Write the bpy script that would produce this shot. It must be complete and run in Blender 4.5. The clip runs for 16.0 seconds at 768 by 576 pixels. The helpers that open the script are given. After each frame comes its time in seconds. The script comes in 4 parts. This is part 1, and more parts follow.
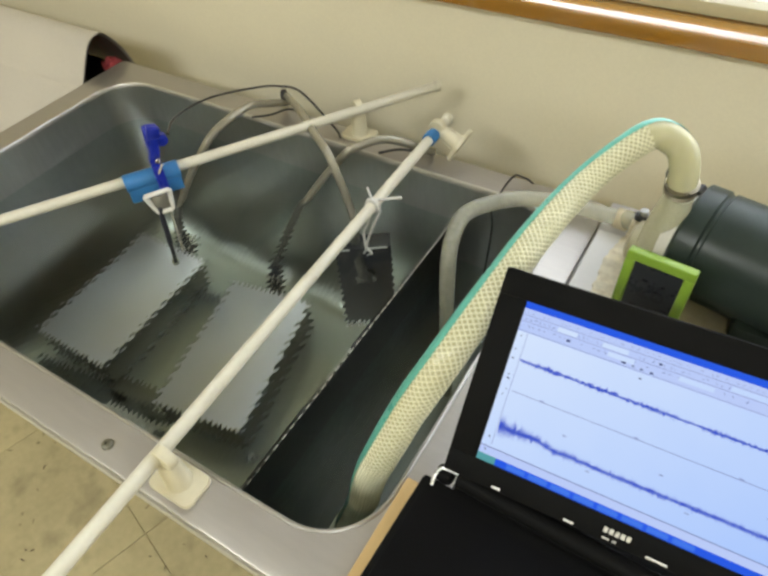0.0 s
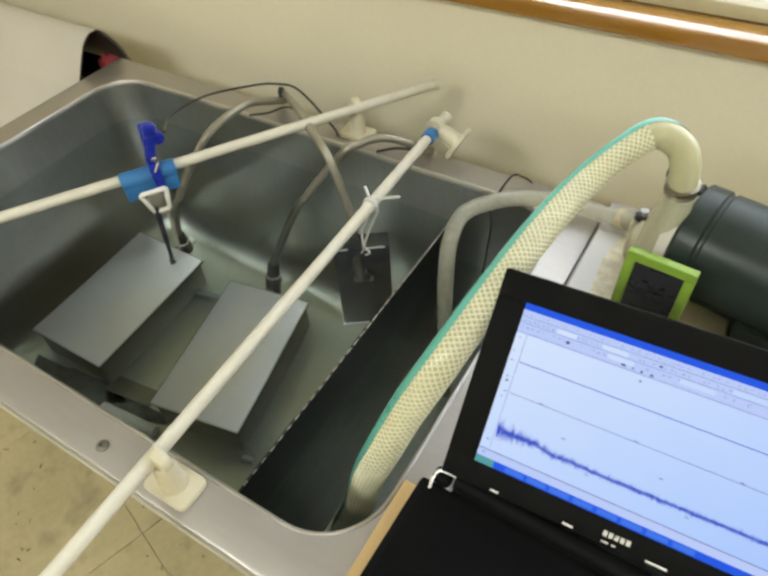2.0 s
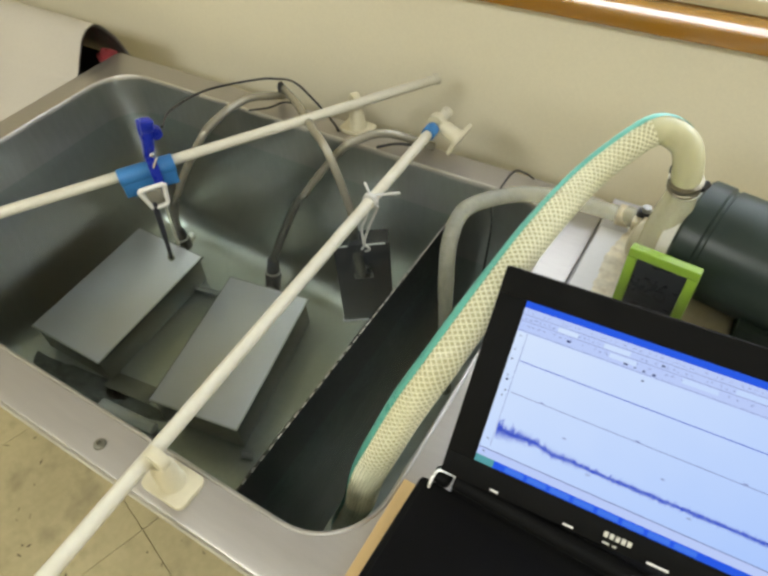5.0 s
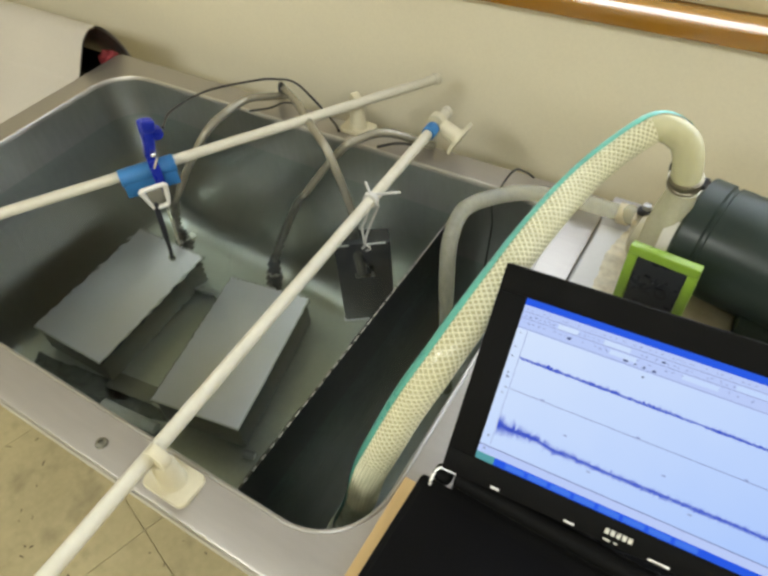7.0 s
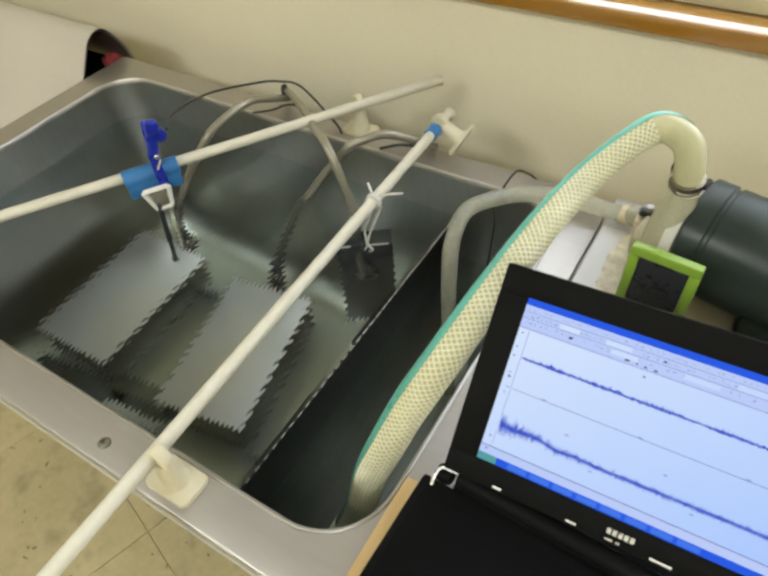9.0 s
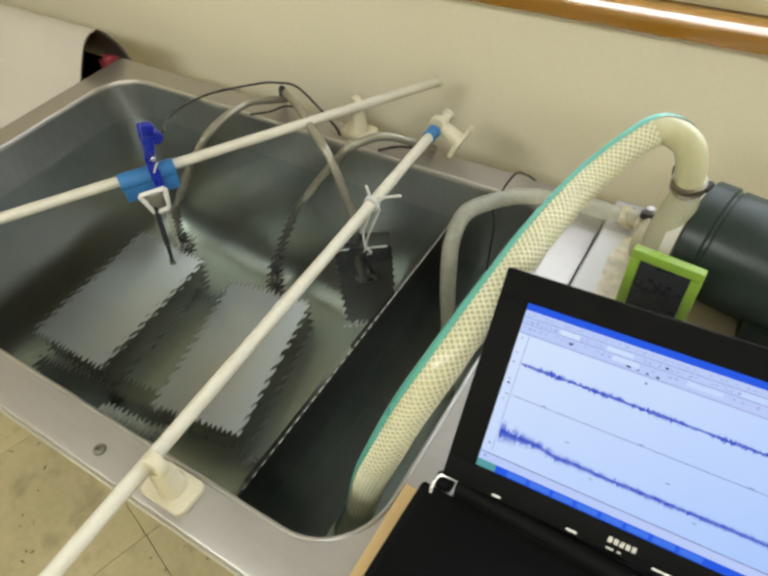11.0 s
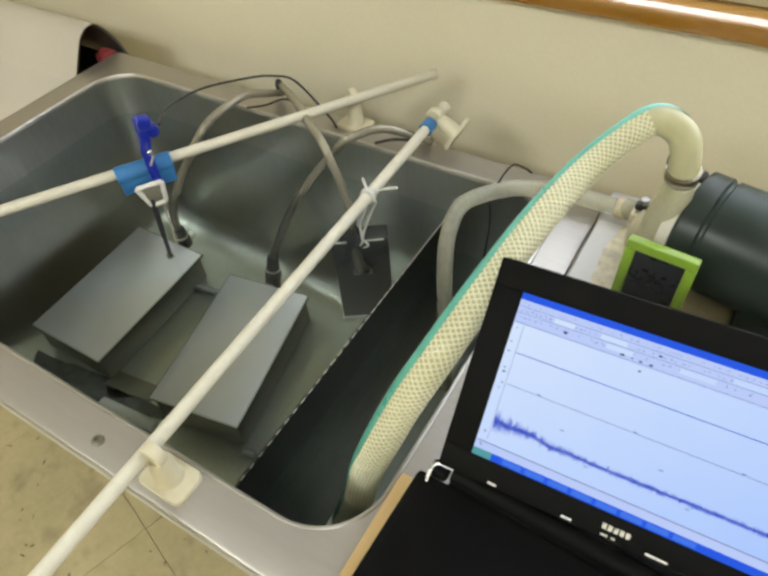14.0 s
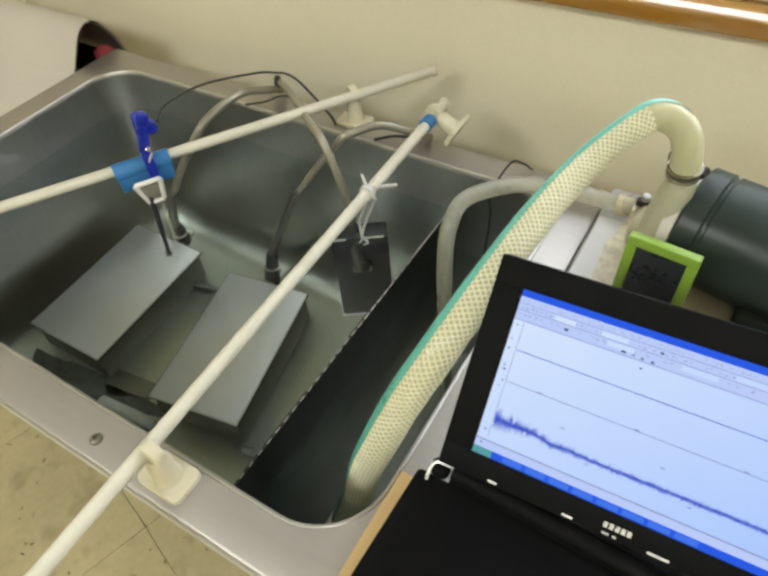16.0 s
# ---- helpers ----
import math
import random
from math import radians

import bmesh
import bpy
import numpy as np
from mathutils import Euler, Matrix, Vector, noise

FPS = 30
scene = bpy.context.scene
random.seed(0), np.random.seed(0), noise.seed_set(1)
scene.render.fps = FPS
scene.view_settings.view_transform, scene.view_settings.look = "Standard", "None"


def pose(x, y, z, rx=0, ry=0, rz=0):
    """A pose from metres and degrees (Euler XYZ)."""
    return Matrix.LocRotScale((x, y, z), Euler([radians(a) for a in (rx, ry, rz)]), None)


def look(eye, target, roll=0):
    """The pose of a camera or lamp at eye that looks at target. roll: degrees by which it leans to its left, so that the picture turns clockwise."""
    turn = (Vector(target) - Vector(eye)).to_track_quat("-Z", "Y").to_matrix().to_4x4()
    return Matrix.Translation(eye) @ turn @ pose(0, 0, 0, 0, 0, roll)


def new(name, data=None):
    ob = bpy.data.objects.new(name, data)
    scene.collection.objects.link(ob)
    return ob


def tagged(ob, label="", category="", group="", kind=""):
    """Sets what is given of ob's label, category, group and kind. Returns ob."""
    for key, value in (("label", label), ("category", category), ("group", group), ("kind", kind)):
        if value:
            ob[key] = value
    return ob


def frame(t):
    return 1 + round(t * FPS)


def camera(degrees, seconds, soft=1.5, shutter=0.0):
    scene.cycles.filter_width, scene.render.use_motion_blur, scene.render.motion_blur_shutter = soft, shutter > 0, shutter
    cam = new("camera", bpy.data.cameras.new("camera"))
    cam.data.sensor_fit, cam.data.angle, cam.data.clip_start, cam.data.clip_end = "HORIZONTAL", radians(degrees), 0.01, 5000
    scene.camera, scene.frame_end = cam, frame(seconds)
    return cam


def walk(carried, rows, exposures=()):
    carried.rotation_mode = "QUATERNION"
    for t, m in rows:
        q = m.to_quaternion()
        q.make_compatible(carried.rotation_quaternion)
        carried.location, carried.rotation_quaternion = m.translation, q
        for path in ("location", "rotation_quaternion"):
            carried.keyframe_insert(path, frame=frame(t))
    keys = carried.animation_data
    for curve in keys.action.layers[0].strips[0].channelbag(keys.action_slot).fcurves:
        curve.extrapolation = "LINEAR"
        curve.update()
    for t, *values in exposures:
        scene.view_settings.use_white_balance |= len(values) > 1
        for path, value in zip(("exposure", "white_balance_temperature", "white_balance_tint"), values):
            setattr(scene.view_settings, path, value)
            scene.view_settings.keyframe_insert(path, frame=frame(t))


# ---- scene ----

# ---------------------------------------------------------------- camera
cam = camera(63, 16.0, soft=2.9)
PATH = [
    (0, pose(0.0037, -0.0093, 1.4054, 42.919, 3.171, 31.279)),
    (0.5, pose(0.0031, -0.0067, 1.4042, 42.931, 3.201, 31.283)),
    (1, pose(0.0011, -0.0026, 1.4040, 42.823, 3.151, 31.278)),
    (1.5, pose(0.0000, -0.0002, 1.4034, 42.713, 3.064, 31.333)),
    (2, pose(0.0011, -0.0042, 1.4030, 42.721, 3.003, 31.237)),
    (2.5, pose(0.0049, -0.0061, 1.4025, 42.729, 3.120, 31.201)),
    (3, pose(0.0035, -0.0040, 1.4015, 42.645, 3.057, 31.301)),
    (3.5, pose(-0.0000, -0.0000, 1.4000, 42.533, 2.973, 31.373)),
    (4, pose(-0.0003, 0.0017, 1.4001, 42.384, 3.021, 31.344)),
    (6.5, pose(0.0015, 0.0008, 1.3980, 42.345, 3.197, 31.482)),
    (7, pose(0.0024, -0.0003, 1.3979, 42.464, 3.306, 31.353)),
    (7.5, pose(0.0025, 0.0015, 1.3975, 42.467, 3.364, 31.417)),
    (8, pose(0.0013, 0.0011, 1.3974, 42.545, 3.318, 31.570)),
    (8.5, pose(0.0024, 0.0002, 1.3976, 42.583, 3.382, 31.594)),
    (9, pose(0.0046, -0.0022, 1.3974, 42.728, 3.503, 31.553)),
    (11.5, pose(0.0014, 0.0084, 1.3947, 42.719, 3.608, 31.407)),
    (12, pose(0.0010, 0.0111, 1.3947, 42.574, 3.680, 31.151)),
    (12.5, pose(0.0005, 0.0128, 1.3930, 42.455, 3.643, 31.225)),
    (13, pose(0.0014, 0.0100, 1.3930, 42.407, 3.608, 31.195)),
    (13.5, pose(0.0043, 0.0052, 1.3941, 42.330, 3.638, 31.177)),
    (14, pose(0.0069, 0.0023, 1.3936, 42.319, 3.634, 31.251)),
    (14.5, pose(0.0068, -0.0012, 1.3923, 42.353, 3.452, 31.377)),
    (15, pose(0.0067, 0.0011, 1.3920, 42.225, 3.520, 31.419)),
    (15.5, pose(0.0054, 0.0024, 1.3911, 42.190, 3.512, 31.389)),
    (16, pose(0.0062, 0.0043, 1.3902, 42.124, 3.701, 31.197)),
]
walk(cam, PATH, exposures=[(0, 0.0, 6500, 10), (16, 0.0, 6500, 10)])

# ---------------------------------------------------------------- light
world = bpy.data.worlds.new("world")
scene.world = world
world.use_nodes = True
_n = world.node_tree.nodes
_sky = _n.new("ShaderNodeTexSky")
_sky.sky_type = "NISHITA"
_sky.sun_disc = False
_sky.sun_elevation = radians(40)
_sky.sun_rotation = radians(200)
world.node_tree.links.new(_sky.outputs[0], _n["Background"].inputs[0])
_n["Background"].inputs[1].default_value = 0.08


def area_lamp(name, m, size_x, size_y, watts, colour):
    data = bpy.data.lights.new(name, "AREA")
    data.shape, data.size, data.size_y = "RECTANGLE", size_x, size_y
    data.energy, data.color = watts, colour
    ob = new(name, data)
    ob.matrix_world = m
    return ob


TUBE_COLOUR = (0.95, 0.98, 0.93)
area_lamp("tube_light_lamp", pose(-0.9, -1.5, 2.47), 1.2, 0.6, 42, TUBE_COLOUR)
area_lamp("tube_light_lamp", pose(0.9, -1.5, 2.47), 1.2, 0.6, 27, TUBE_COLOUR)
area_lamp("window_light_lamp", look((0.565, 0.925, 1.49), (0.565, -0.6, 1.30)), 1.9, 0.86, 18, (0.84, 0.90, 1.0))


# ---------------------------------------------------------------- materials
def rgb(c):
    return (*c, 1.0)


def mat(name, base, rough=0.5, metal=0.0, vary=0.12, scale=8.0, fine=120.0, bump=0.05, spec=0.5,
        stain=None, stain_amount=0.0, stretch=(1, 1, 1), transmission=0.0, ior=1.45, coat=0.0, rough_vary=0.1):
    """Principled surface with broad stains, fine grain and a little relief, in object metres."""
    m = bpy.data.materials.new(name)
    m.use_nodes = True
    nt = m.node_tree
    n, l = nt.nodes, nt.links
    p = n["Principled BSDF"]
    tc = n.new("ShaderNodeTexCoord")
    mp = n.new("ShaderNodeMapping")
    mp.inputs["Scale"].default_value = stretch
    l.new(tc.outputs["Object"], mp.inputs[0])
    big, small = n.new("ShaderNodeTexNoise"), n.new("ShaderNodeTexNoise")
    big.inputs["Scale"].default_value, big.inputs["Detail"].default_value = scale, 4
    small.inputs["Scale"].default_value, small.inputs["Detail"].default_value = fine, 3
    l.new(mp.outputs[0], big.inputs[0])
    l.new(mp.outputs[0], small.inputs[0])
    add = n.new("ShaderNodeMath")
    add.operation = "ADD"
    half = n.new("ShaderNodeMath")
    half.operation, half.inputs[1].default_value = "MULTIPLY", 0.5
    l.new(small.outputs[0], half.inputs[0])
    l.new(big.outputs[0], add.inputs[0])
    l.new(half.outputs[0], add.inputs[1])
    rng = n.new("ShaderNodeMapRange")
    rng.inputs[1].default_value, rng.inputs[2].default_value = 0.5, 1.0
    rng.inputs[3].default_value, rng.inputs[4].default_value = 1 - vary, 1 + vary
    l.new(add.outputs[0], rng.inputs[0])
    mul = n.new("ShaderNodeMix")
    mul.data_type, mul.blend_type, mul.inputs[0].default_value = "RGBA", "MULTIPLY", 1.0
    mul.inputs[6].default_value = rgb(base)
    l.new(rng.outputs[0], mul.inputs[7])
    out = mul.outputs[2]
    if stain:
        st = n.new("ShaderNodeTexNoise")
        st.inputs["Scale"].default_value, st.inputs["Detail"].default_value = scale * 2.3, 6
        l.new(tc.outputs["Object"], st.inputs[0])
        r2 = n.new("ShaderNodeMapRange")
        r2.inputs[1].default_value, r2.inputs[2].default_value = 0.52, 0.75
        r2.inputs[4].default_value = stain_amount
        l.new(st.outputs[0], r2.inputs[0])
        mx = n.new("ShaderNodeMix")
        mx.data_type = "RGBA"
        mx.inputs[7].default_value = rgb(stain)
        l.new(r2.outputs[0], mx.inputs[0])
        l.new(out, mx.inputs[6])
        out = mx.outputs[2]
    l.new(out, p.inputs["Base Color"])
    r3 = n.new("ShaderNodeMapRange")
    r3.inputs[1].default_value, r3.inputs[2].default_value = 0.5, 1.0
    r3.inputs[3].default_value, r3.inputs[4].default_value = max(0.02, rough - rough_vary), min(1, rough + rough_vary)
    l.new(add.outputs[0], r3.inputs[0])
    l.new(r3.outputs[0], p.inputs["Roughness"])
    p.inputs["Metallic"].default_value = metal
    p.inputs["Specular IOR Level"].default_value = spec
    p.inputs["Transmission Weight"].default_value = transmission
    p.inputs["IOR"].default_value = ior
    p.inputs["Coat Weight"].default_value = coat
    if bump:
        b = n.new("ShaderNodeBump")
        b.inputs["Strength"].default_value, b.inputs["Distance"].default_value = bump, 0.002
        l.new(small.outputs[0], b.inputs["Height"])
        l.new(b.outputs[0], p.inputs["Normal"])
    return m


def glow(name, colour, strength):
    m = bpy.data.materials.new(name)
    m.use_nodes = True
    nt = m.node_tree
    nt.nodes.clear()
    e, o = nt.nodes.new("ShaderNodeEmission"), nt.nodes.new("ShaderNodeOutputMaterial")
    e.inputs[0].default_value, e.inputs[1].default_value = rgb(colour), strength
    nt.links.new(e.outputs[0], o.inputs[0])
    return m


def lit_panel(name, pale, deep, strength):
    """A lit display whose blue deepens towards its lower far corner, in the panel's own metres."""
    m = glow(name, pale, strength)
    n, l = m.node_tree.nodes, m.node_tree.links
    e = next(k for k in n if k.type == "EMISSION")
    tc, mp, sep = n.new("ShaderNodeTexCoord"), n.new("ShaderNodeMapping"), n.new("ShaderNodeSeparateXYZ")
    mp.inputs["Rotation"].default_value = (0, 0, radians(-38))
    nz, add, rng, mx = n.new("ShaderNodeTexNoise"), n.new("ShaderNodeMath"), n.new("ShaderNodeMapRange"), n.new("ShaderNodeMix")
    nz.inputs["Scale"].default_value = 30
    add.operation, add.inputs[1].default_value = "MULTIPLY_ADD", 0.03
    rng.inputs[1].default_value, rng.inputs[2].default_value = -0.16, 0.16
    rng.inputs[3].default_value, rng.inputs[4].default_value = 1.0, 0.0
    mx.data_type = "RGBA"
    mx.inputs[6].default_value, mx.inputs[7].default_value = rgb(pale), rgb(deep)
    l.new(tc.outputs["Object"], mp.inputs[0])
    l.new(tc.outputs["Object"], nz.inputs[0])
    l.new(mp.outputs[0], sep.inputs[0])
    l.new(nz.outputs[0], add.inputs[0])
    l.new(sep.outputs[1], add.inputs[2])
    l.new(add.outputs[0], rng.inputs[0])
    l.new(rng.outputs[0], mx.inputs[0])
    l.new(mx.outputs[2], e.inputs[0])
    return m


M_WALL = mat("cream_paint", (0.80, 0.74, 0.565), 0.6, vary=0.05, scale=2.0, fine=260, bump=0.06)
M_CEIL = mat("ceiling_board", (0.58, 0.56, 0.52), 0.8, vary=0.05, scale=3, fine=90)
M_FLOOR = mat("vinyl_tile", (0.47, 0.405, 0.235), 0.45, vary=0.14, scale=5, fine=60, bump=0.04,
              stain=(0.17, 0.14, 0.085), stain_amount=0.6)
M_DARK_MOTTLE = mat("dark_mottle", (0.15, 0.16, 0.14), 0.75, vary=0.45, scale=60, fine=300, bump=0.2, stain=(0.26, 0.27, 0.24), stain_amount=0.8)
M_SCUFF = mat("dark_scuff", (0.13, 0.10, 0.06), 0.7, vary=0.4, scale=60)
M_STEEL = mat("brushed_steel", (0.415, 0.392, 0.358), 0.44, 0.72, vary=0.09, scale=4, fine=160, bump=0.06, stretch=(0.15, 1, 1))
M_BASIN = mat("dull_basin_steel", (0.49, 0.505, 0.475), 0.34, 1.0, vary=0.10, scale=5, fine=140, bump=0.0, stretch=(1, 1, 0.2),
              stain=(0.22, 0.225, 0.195), stain_amount=0.08, rough_vary=0.015)
M_BODY = mat("tank_side_steel", (0.40, 0.40, 0.39), 0.45, 1.0, vary=0.1)
# Near-black base holds the gloom of the enclosed sump beside the plate.
M_WEIR = mat("sump_shade_weir_steel", (0.085, 0.085, 0.075), 0.4, 1.0, vary=0.12, scale=8)
# Paler than the plate so that the teeth carry a painted glint.
M_TEETH = mat("lit_tooth_steel", (0.62, 0.60, 0.55), 0.4, 0.2, vary=0.06, scale=60)
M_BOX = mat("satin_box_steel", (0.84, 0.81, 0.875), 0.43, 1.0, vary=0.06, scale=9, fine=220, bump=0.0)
# Polished lower lip; on bead and lid edges its brightness is a painted highlight.
M_LIP_GLINT = mat("polished_lip_glint_steel", (0.56, 0.55, 0.525), 0.36, 0.9, vary=0.08, scale=20, stretch=(0.15, 1, 1))
# Dull steel, darkened further to hold the shade on the box sides.
M_CASE = mat("dull_shaded_case_steel", (0.28, 0.275, 0.23), 0.5, 1.0, vary=0.16, scale=14, fine=120, bump=0.0)
M_CLAMP = mat("dull_clamp_steel", (0.30, 0.27, 0.20), 0.35, 0.9, vary=0.2, scale=90)
M_BRASS = mat("dull_brass", (0.55, 0.49, 0.34), 0.45, 0.6, vary=0.1, scale=60)
M_ROD = mat("aged_pvc_rod", (0.62, 0.59, 0.475), 0.42, vary=0.06, scale=14, fine=200, bump=0.03, stain=(0.42, 0.36, 0.24), stain_amount=0.2)
M_PVC = mat("ivory_pvc", (0.61, 0.56, 0.40), 0.38, vary=0.05, scale=12, fine=200, bump=0.03, stain=(0.5, 0.42, 0.25), stain_amount=0.15)
M_BLUE_SLEEVE = mat("light_blue_rubber", (0.035, 0.17, 0.40), 0.5, vary=0.1, scale=40)
M_BLUE_CLIP = mat("royal_blue_plastic", (0.012, 0.025, 0.30), 0.3, vary=0.08, scale=40)
M_WHITE = mat("white_plastic", (0.72, 0.70, 0.63), 0.4, vary=0.06, scale=30)
M_GREY_CABLE = mat("grey_cable_sheath", (0.33, 0.31, 0.245), 0.27, 0.5, rough_vary=0.0, vary=0.02, scale=30)
M_UNDERWATER_DARK = mat("dark_underwater_skin", (0.055, 0.053, 0.045), 0.4, vary=0.15, scale=40)
M_DARK_CABLE = mat("black_cable", (0.025, 0.025, 0.025), 0.45, vary=0.1, scale=30)
M_WIRE = mat("pale_wire", (0.55, 0.54, 0.50), 0.4, vary=0.1, scale=50)
M_BLACK_PLATE = mat("black_plate", (0.030, 0.031, 0.036), 0.4, spec=0.4, bump=0.0, vary=0.15, scale=20)
M_CHROME = mat("bright_steel", (0.75, 0.74, 0.70), 0.2, 1.0, vary=0.05, scale=60)
M_WOOD = mat("varnished_wood", (0.33, 0.155, 0.018), 0.16, vary=0.18, scale=5, fine=60, bump=0.02, stretch=(0.12, 1, 1), coat=1.0, spec=0.8, rough_vary=0.05)
M_BOARD = mat("pale_plywood", (0.58, 0.40, 0.18), 0.55, vary=0.15, scale=8, fine=90, bump=0.05, stretch=(1, 0.15, 1))
M_OLIVE = mat("olive_window_frame", (0.50, 0.45, 0.29), 0.4, 0.0, vary=0.06)
M_COVER = mat("pale_grey_cover", (0.55, 0.515, 0.455), 0.5, vary=0.05, scale=4, fine=180)
# Dark base is the shade within the cover; the red stain is real.
M_COVER_IN = mat("shaded_cover_inside", (0.10, 0.08, 0.075), 0.5, vary=0.3, scale=25, stain=(0.28, 0.05, 0.06), stain_amount=0.6)
M_RAG = mat("dark_red_cloth", (0.22, 0.025, 0.03), 0.8, vary=0.3, scale=40)
M_PUMP = mat("dark_green_enamel", (0.026, 0.037, 0.030), 0.38, spec=0.30, vary=0.12, scale=14, fine=200, bump=0.03)
M_PUMP_HEAD = mat("cream_pump_head", (0.46, 0.42, 0.29), 0.45, vary=0.12, scale=20, stain=(0.35, 0.26, 0.13), stain_amount=0.4)
M_TABLE = mat("white_laminate", (0.54, 0.535, 0.545), 0.55, vary=0.05, scale=5)
M_PAPER = mat("white_sheet", (0.70, 0.70, 0.70), 0.6, vary=0.03)
M_TORN = mat("stained_felt", (0.72, 0.67, 0.53), 0.8, vary=0.2, scale=30, stain=(0.30, 0.21, 0.10), stain_amount=0.5)
M_GREEN = mat("lime_green_plastic", (0.22, 0.36, 0.035), 0.35, vary=0.05, scale=30)
M_LCD = mat("dark_lcd", (0.018, 0.020, 0.022), 0.3, vary=0.1, scale=40)
M_LCD_INK = mat("lcd_segment", (0.008, 0.009, 0.010), 0.3, vary=0.05)
M_LAPTOP = mat("matt_black_plastic", (0.0055, 0.0055, 0.0055), 0.6, spec=0.08, vary=0.15, scale=40, fine=400, bump=0.05)
M_KEYS = mat("black_keys", (0.005, 0.005, 0.0055), 0.6, spec=0.07, vary=0.1, scale=60)
M_SILVER = mat("silver_trim", (0.70, 0.70, 0.68), 0.3, 0.6, vary=0.05)
M_HOSE_TEAL = mat("teal_hose_stripe", (0.13, 0.46, 0.37), 0.35, vary=0.08, scale=30)
M_SCREEN = lit_panel("screen_white", (0.74, 0.845, 1.0), (0.36, 0.545, 1.0), 0.98)
M_SCR_BAR = glow("screen_blue_bar", (0.03, 0.13, 0.95), 0.8)
M_SCR_PALE = glow("screen_pale", (0.53, 0.645, 1.0), 0.93)
M_SCR_LINE = glow("screen_trace", (0.05, 0.10, 0.66), 0.85)
M_SCR_GREY = glow("screen_grey_line", (0.30, 0.36, 0.70), 0.7)
M_SCR_FAINT = glow("screen_faint_mark", (0.30, 0.38, 0.78), 0.7)
M_SCR_TASK = glow("screen_task_button", (0.07, 0.22, 0.95), 0.85)
M_SCR_DARK = glow("screen_dark_mark", (0.07, 0.09, 0.30), 0.5)
M_SCR_GREEN = glow("screen_start_button", (0.12, 0.42, 0.45), 0.8)
M_PANE = mat("window_glass", (0.97, 0.98, 0.97), 0.03, vary=0.0, bump=0.0, transmission=1.0, ior=1.45, rough_vary=0.01)
M_TUBE = glow("lit_diffuser", (1.0, 0.98, 0.92), 1.0)
M_OUTSIDE = glow("white_sky_outside", (0.95, 0.98, 1.0), 1.6)


def clear_vinyl(name, tint, rough, alpha):
    """Milky clear vinyl: part see-through, part glossy and translucent body."""
    m = bpy.data.materials.new(name)
    m.use_nodes = True
    n, l = m.node_tree.nodes, m.node_tree.links
    p = n["Principled BSDF"]
    p.inputs["Base Color"].default_value = rgb(tint)
    p.inputs["Roughness"].default_value = rough
    p.inputs["Subsurface Weight"].default_value = 0.25
    p.inputs["Subsurface Radius"].default_value = (0.01, 0.01, 0.006)
    tr, mx = n.new("ShaderNodeBsdfTransparent"), n.new("ShaderNodeMixShader")
    tr.inputs[0].default_value = rgb((0.96, 0.95, 0.86))
    nz, rg = n.new("ShaderNodeTexNoise"), n.new("ShaderNodeMapRange")
    nz.inputs["Scale"].default_value = 25
    rg.inputs[3].default_value, rg.inputs[4].default_value = alpha - 0.08, alpha + 0.08
    l.new(nz.outputs[0], rg.inputs[0])
    l.new(rg.outputs[0], mx.inputs[0])
    l.new(tr.outputs[0], mx.inputs[1])
    l.new(p.outputs[0], mx.inputs[2])
    l.new(mx.outputs[0], n["Material Output"].inputs[0])
    return m


M_HOSE = clear_vinyl("milky_clear_vinyl", (0.575, 0.55, 0.335), 0.16, 0.86)
M_OUTLET = clear_vinyl("milky_outlet_vinyl", (0.62, 0.60, 0.43), 0.2, 0.68)
M_BRAID = mat("hose_braid_yarn", (0.75, 0.73, 0.52), 0.5, vary=0.05, scale=60)
M_CLEAR = clear_vinyl("clear_vinyl", (0.54, 0.54, 0.45), 0.2, 0.36)


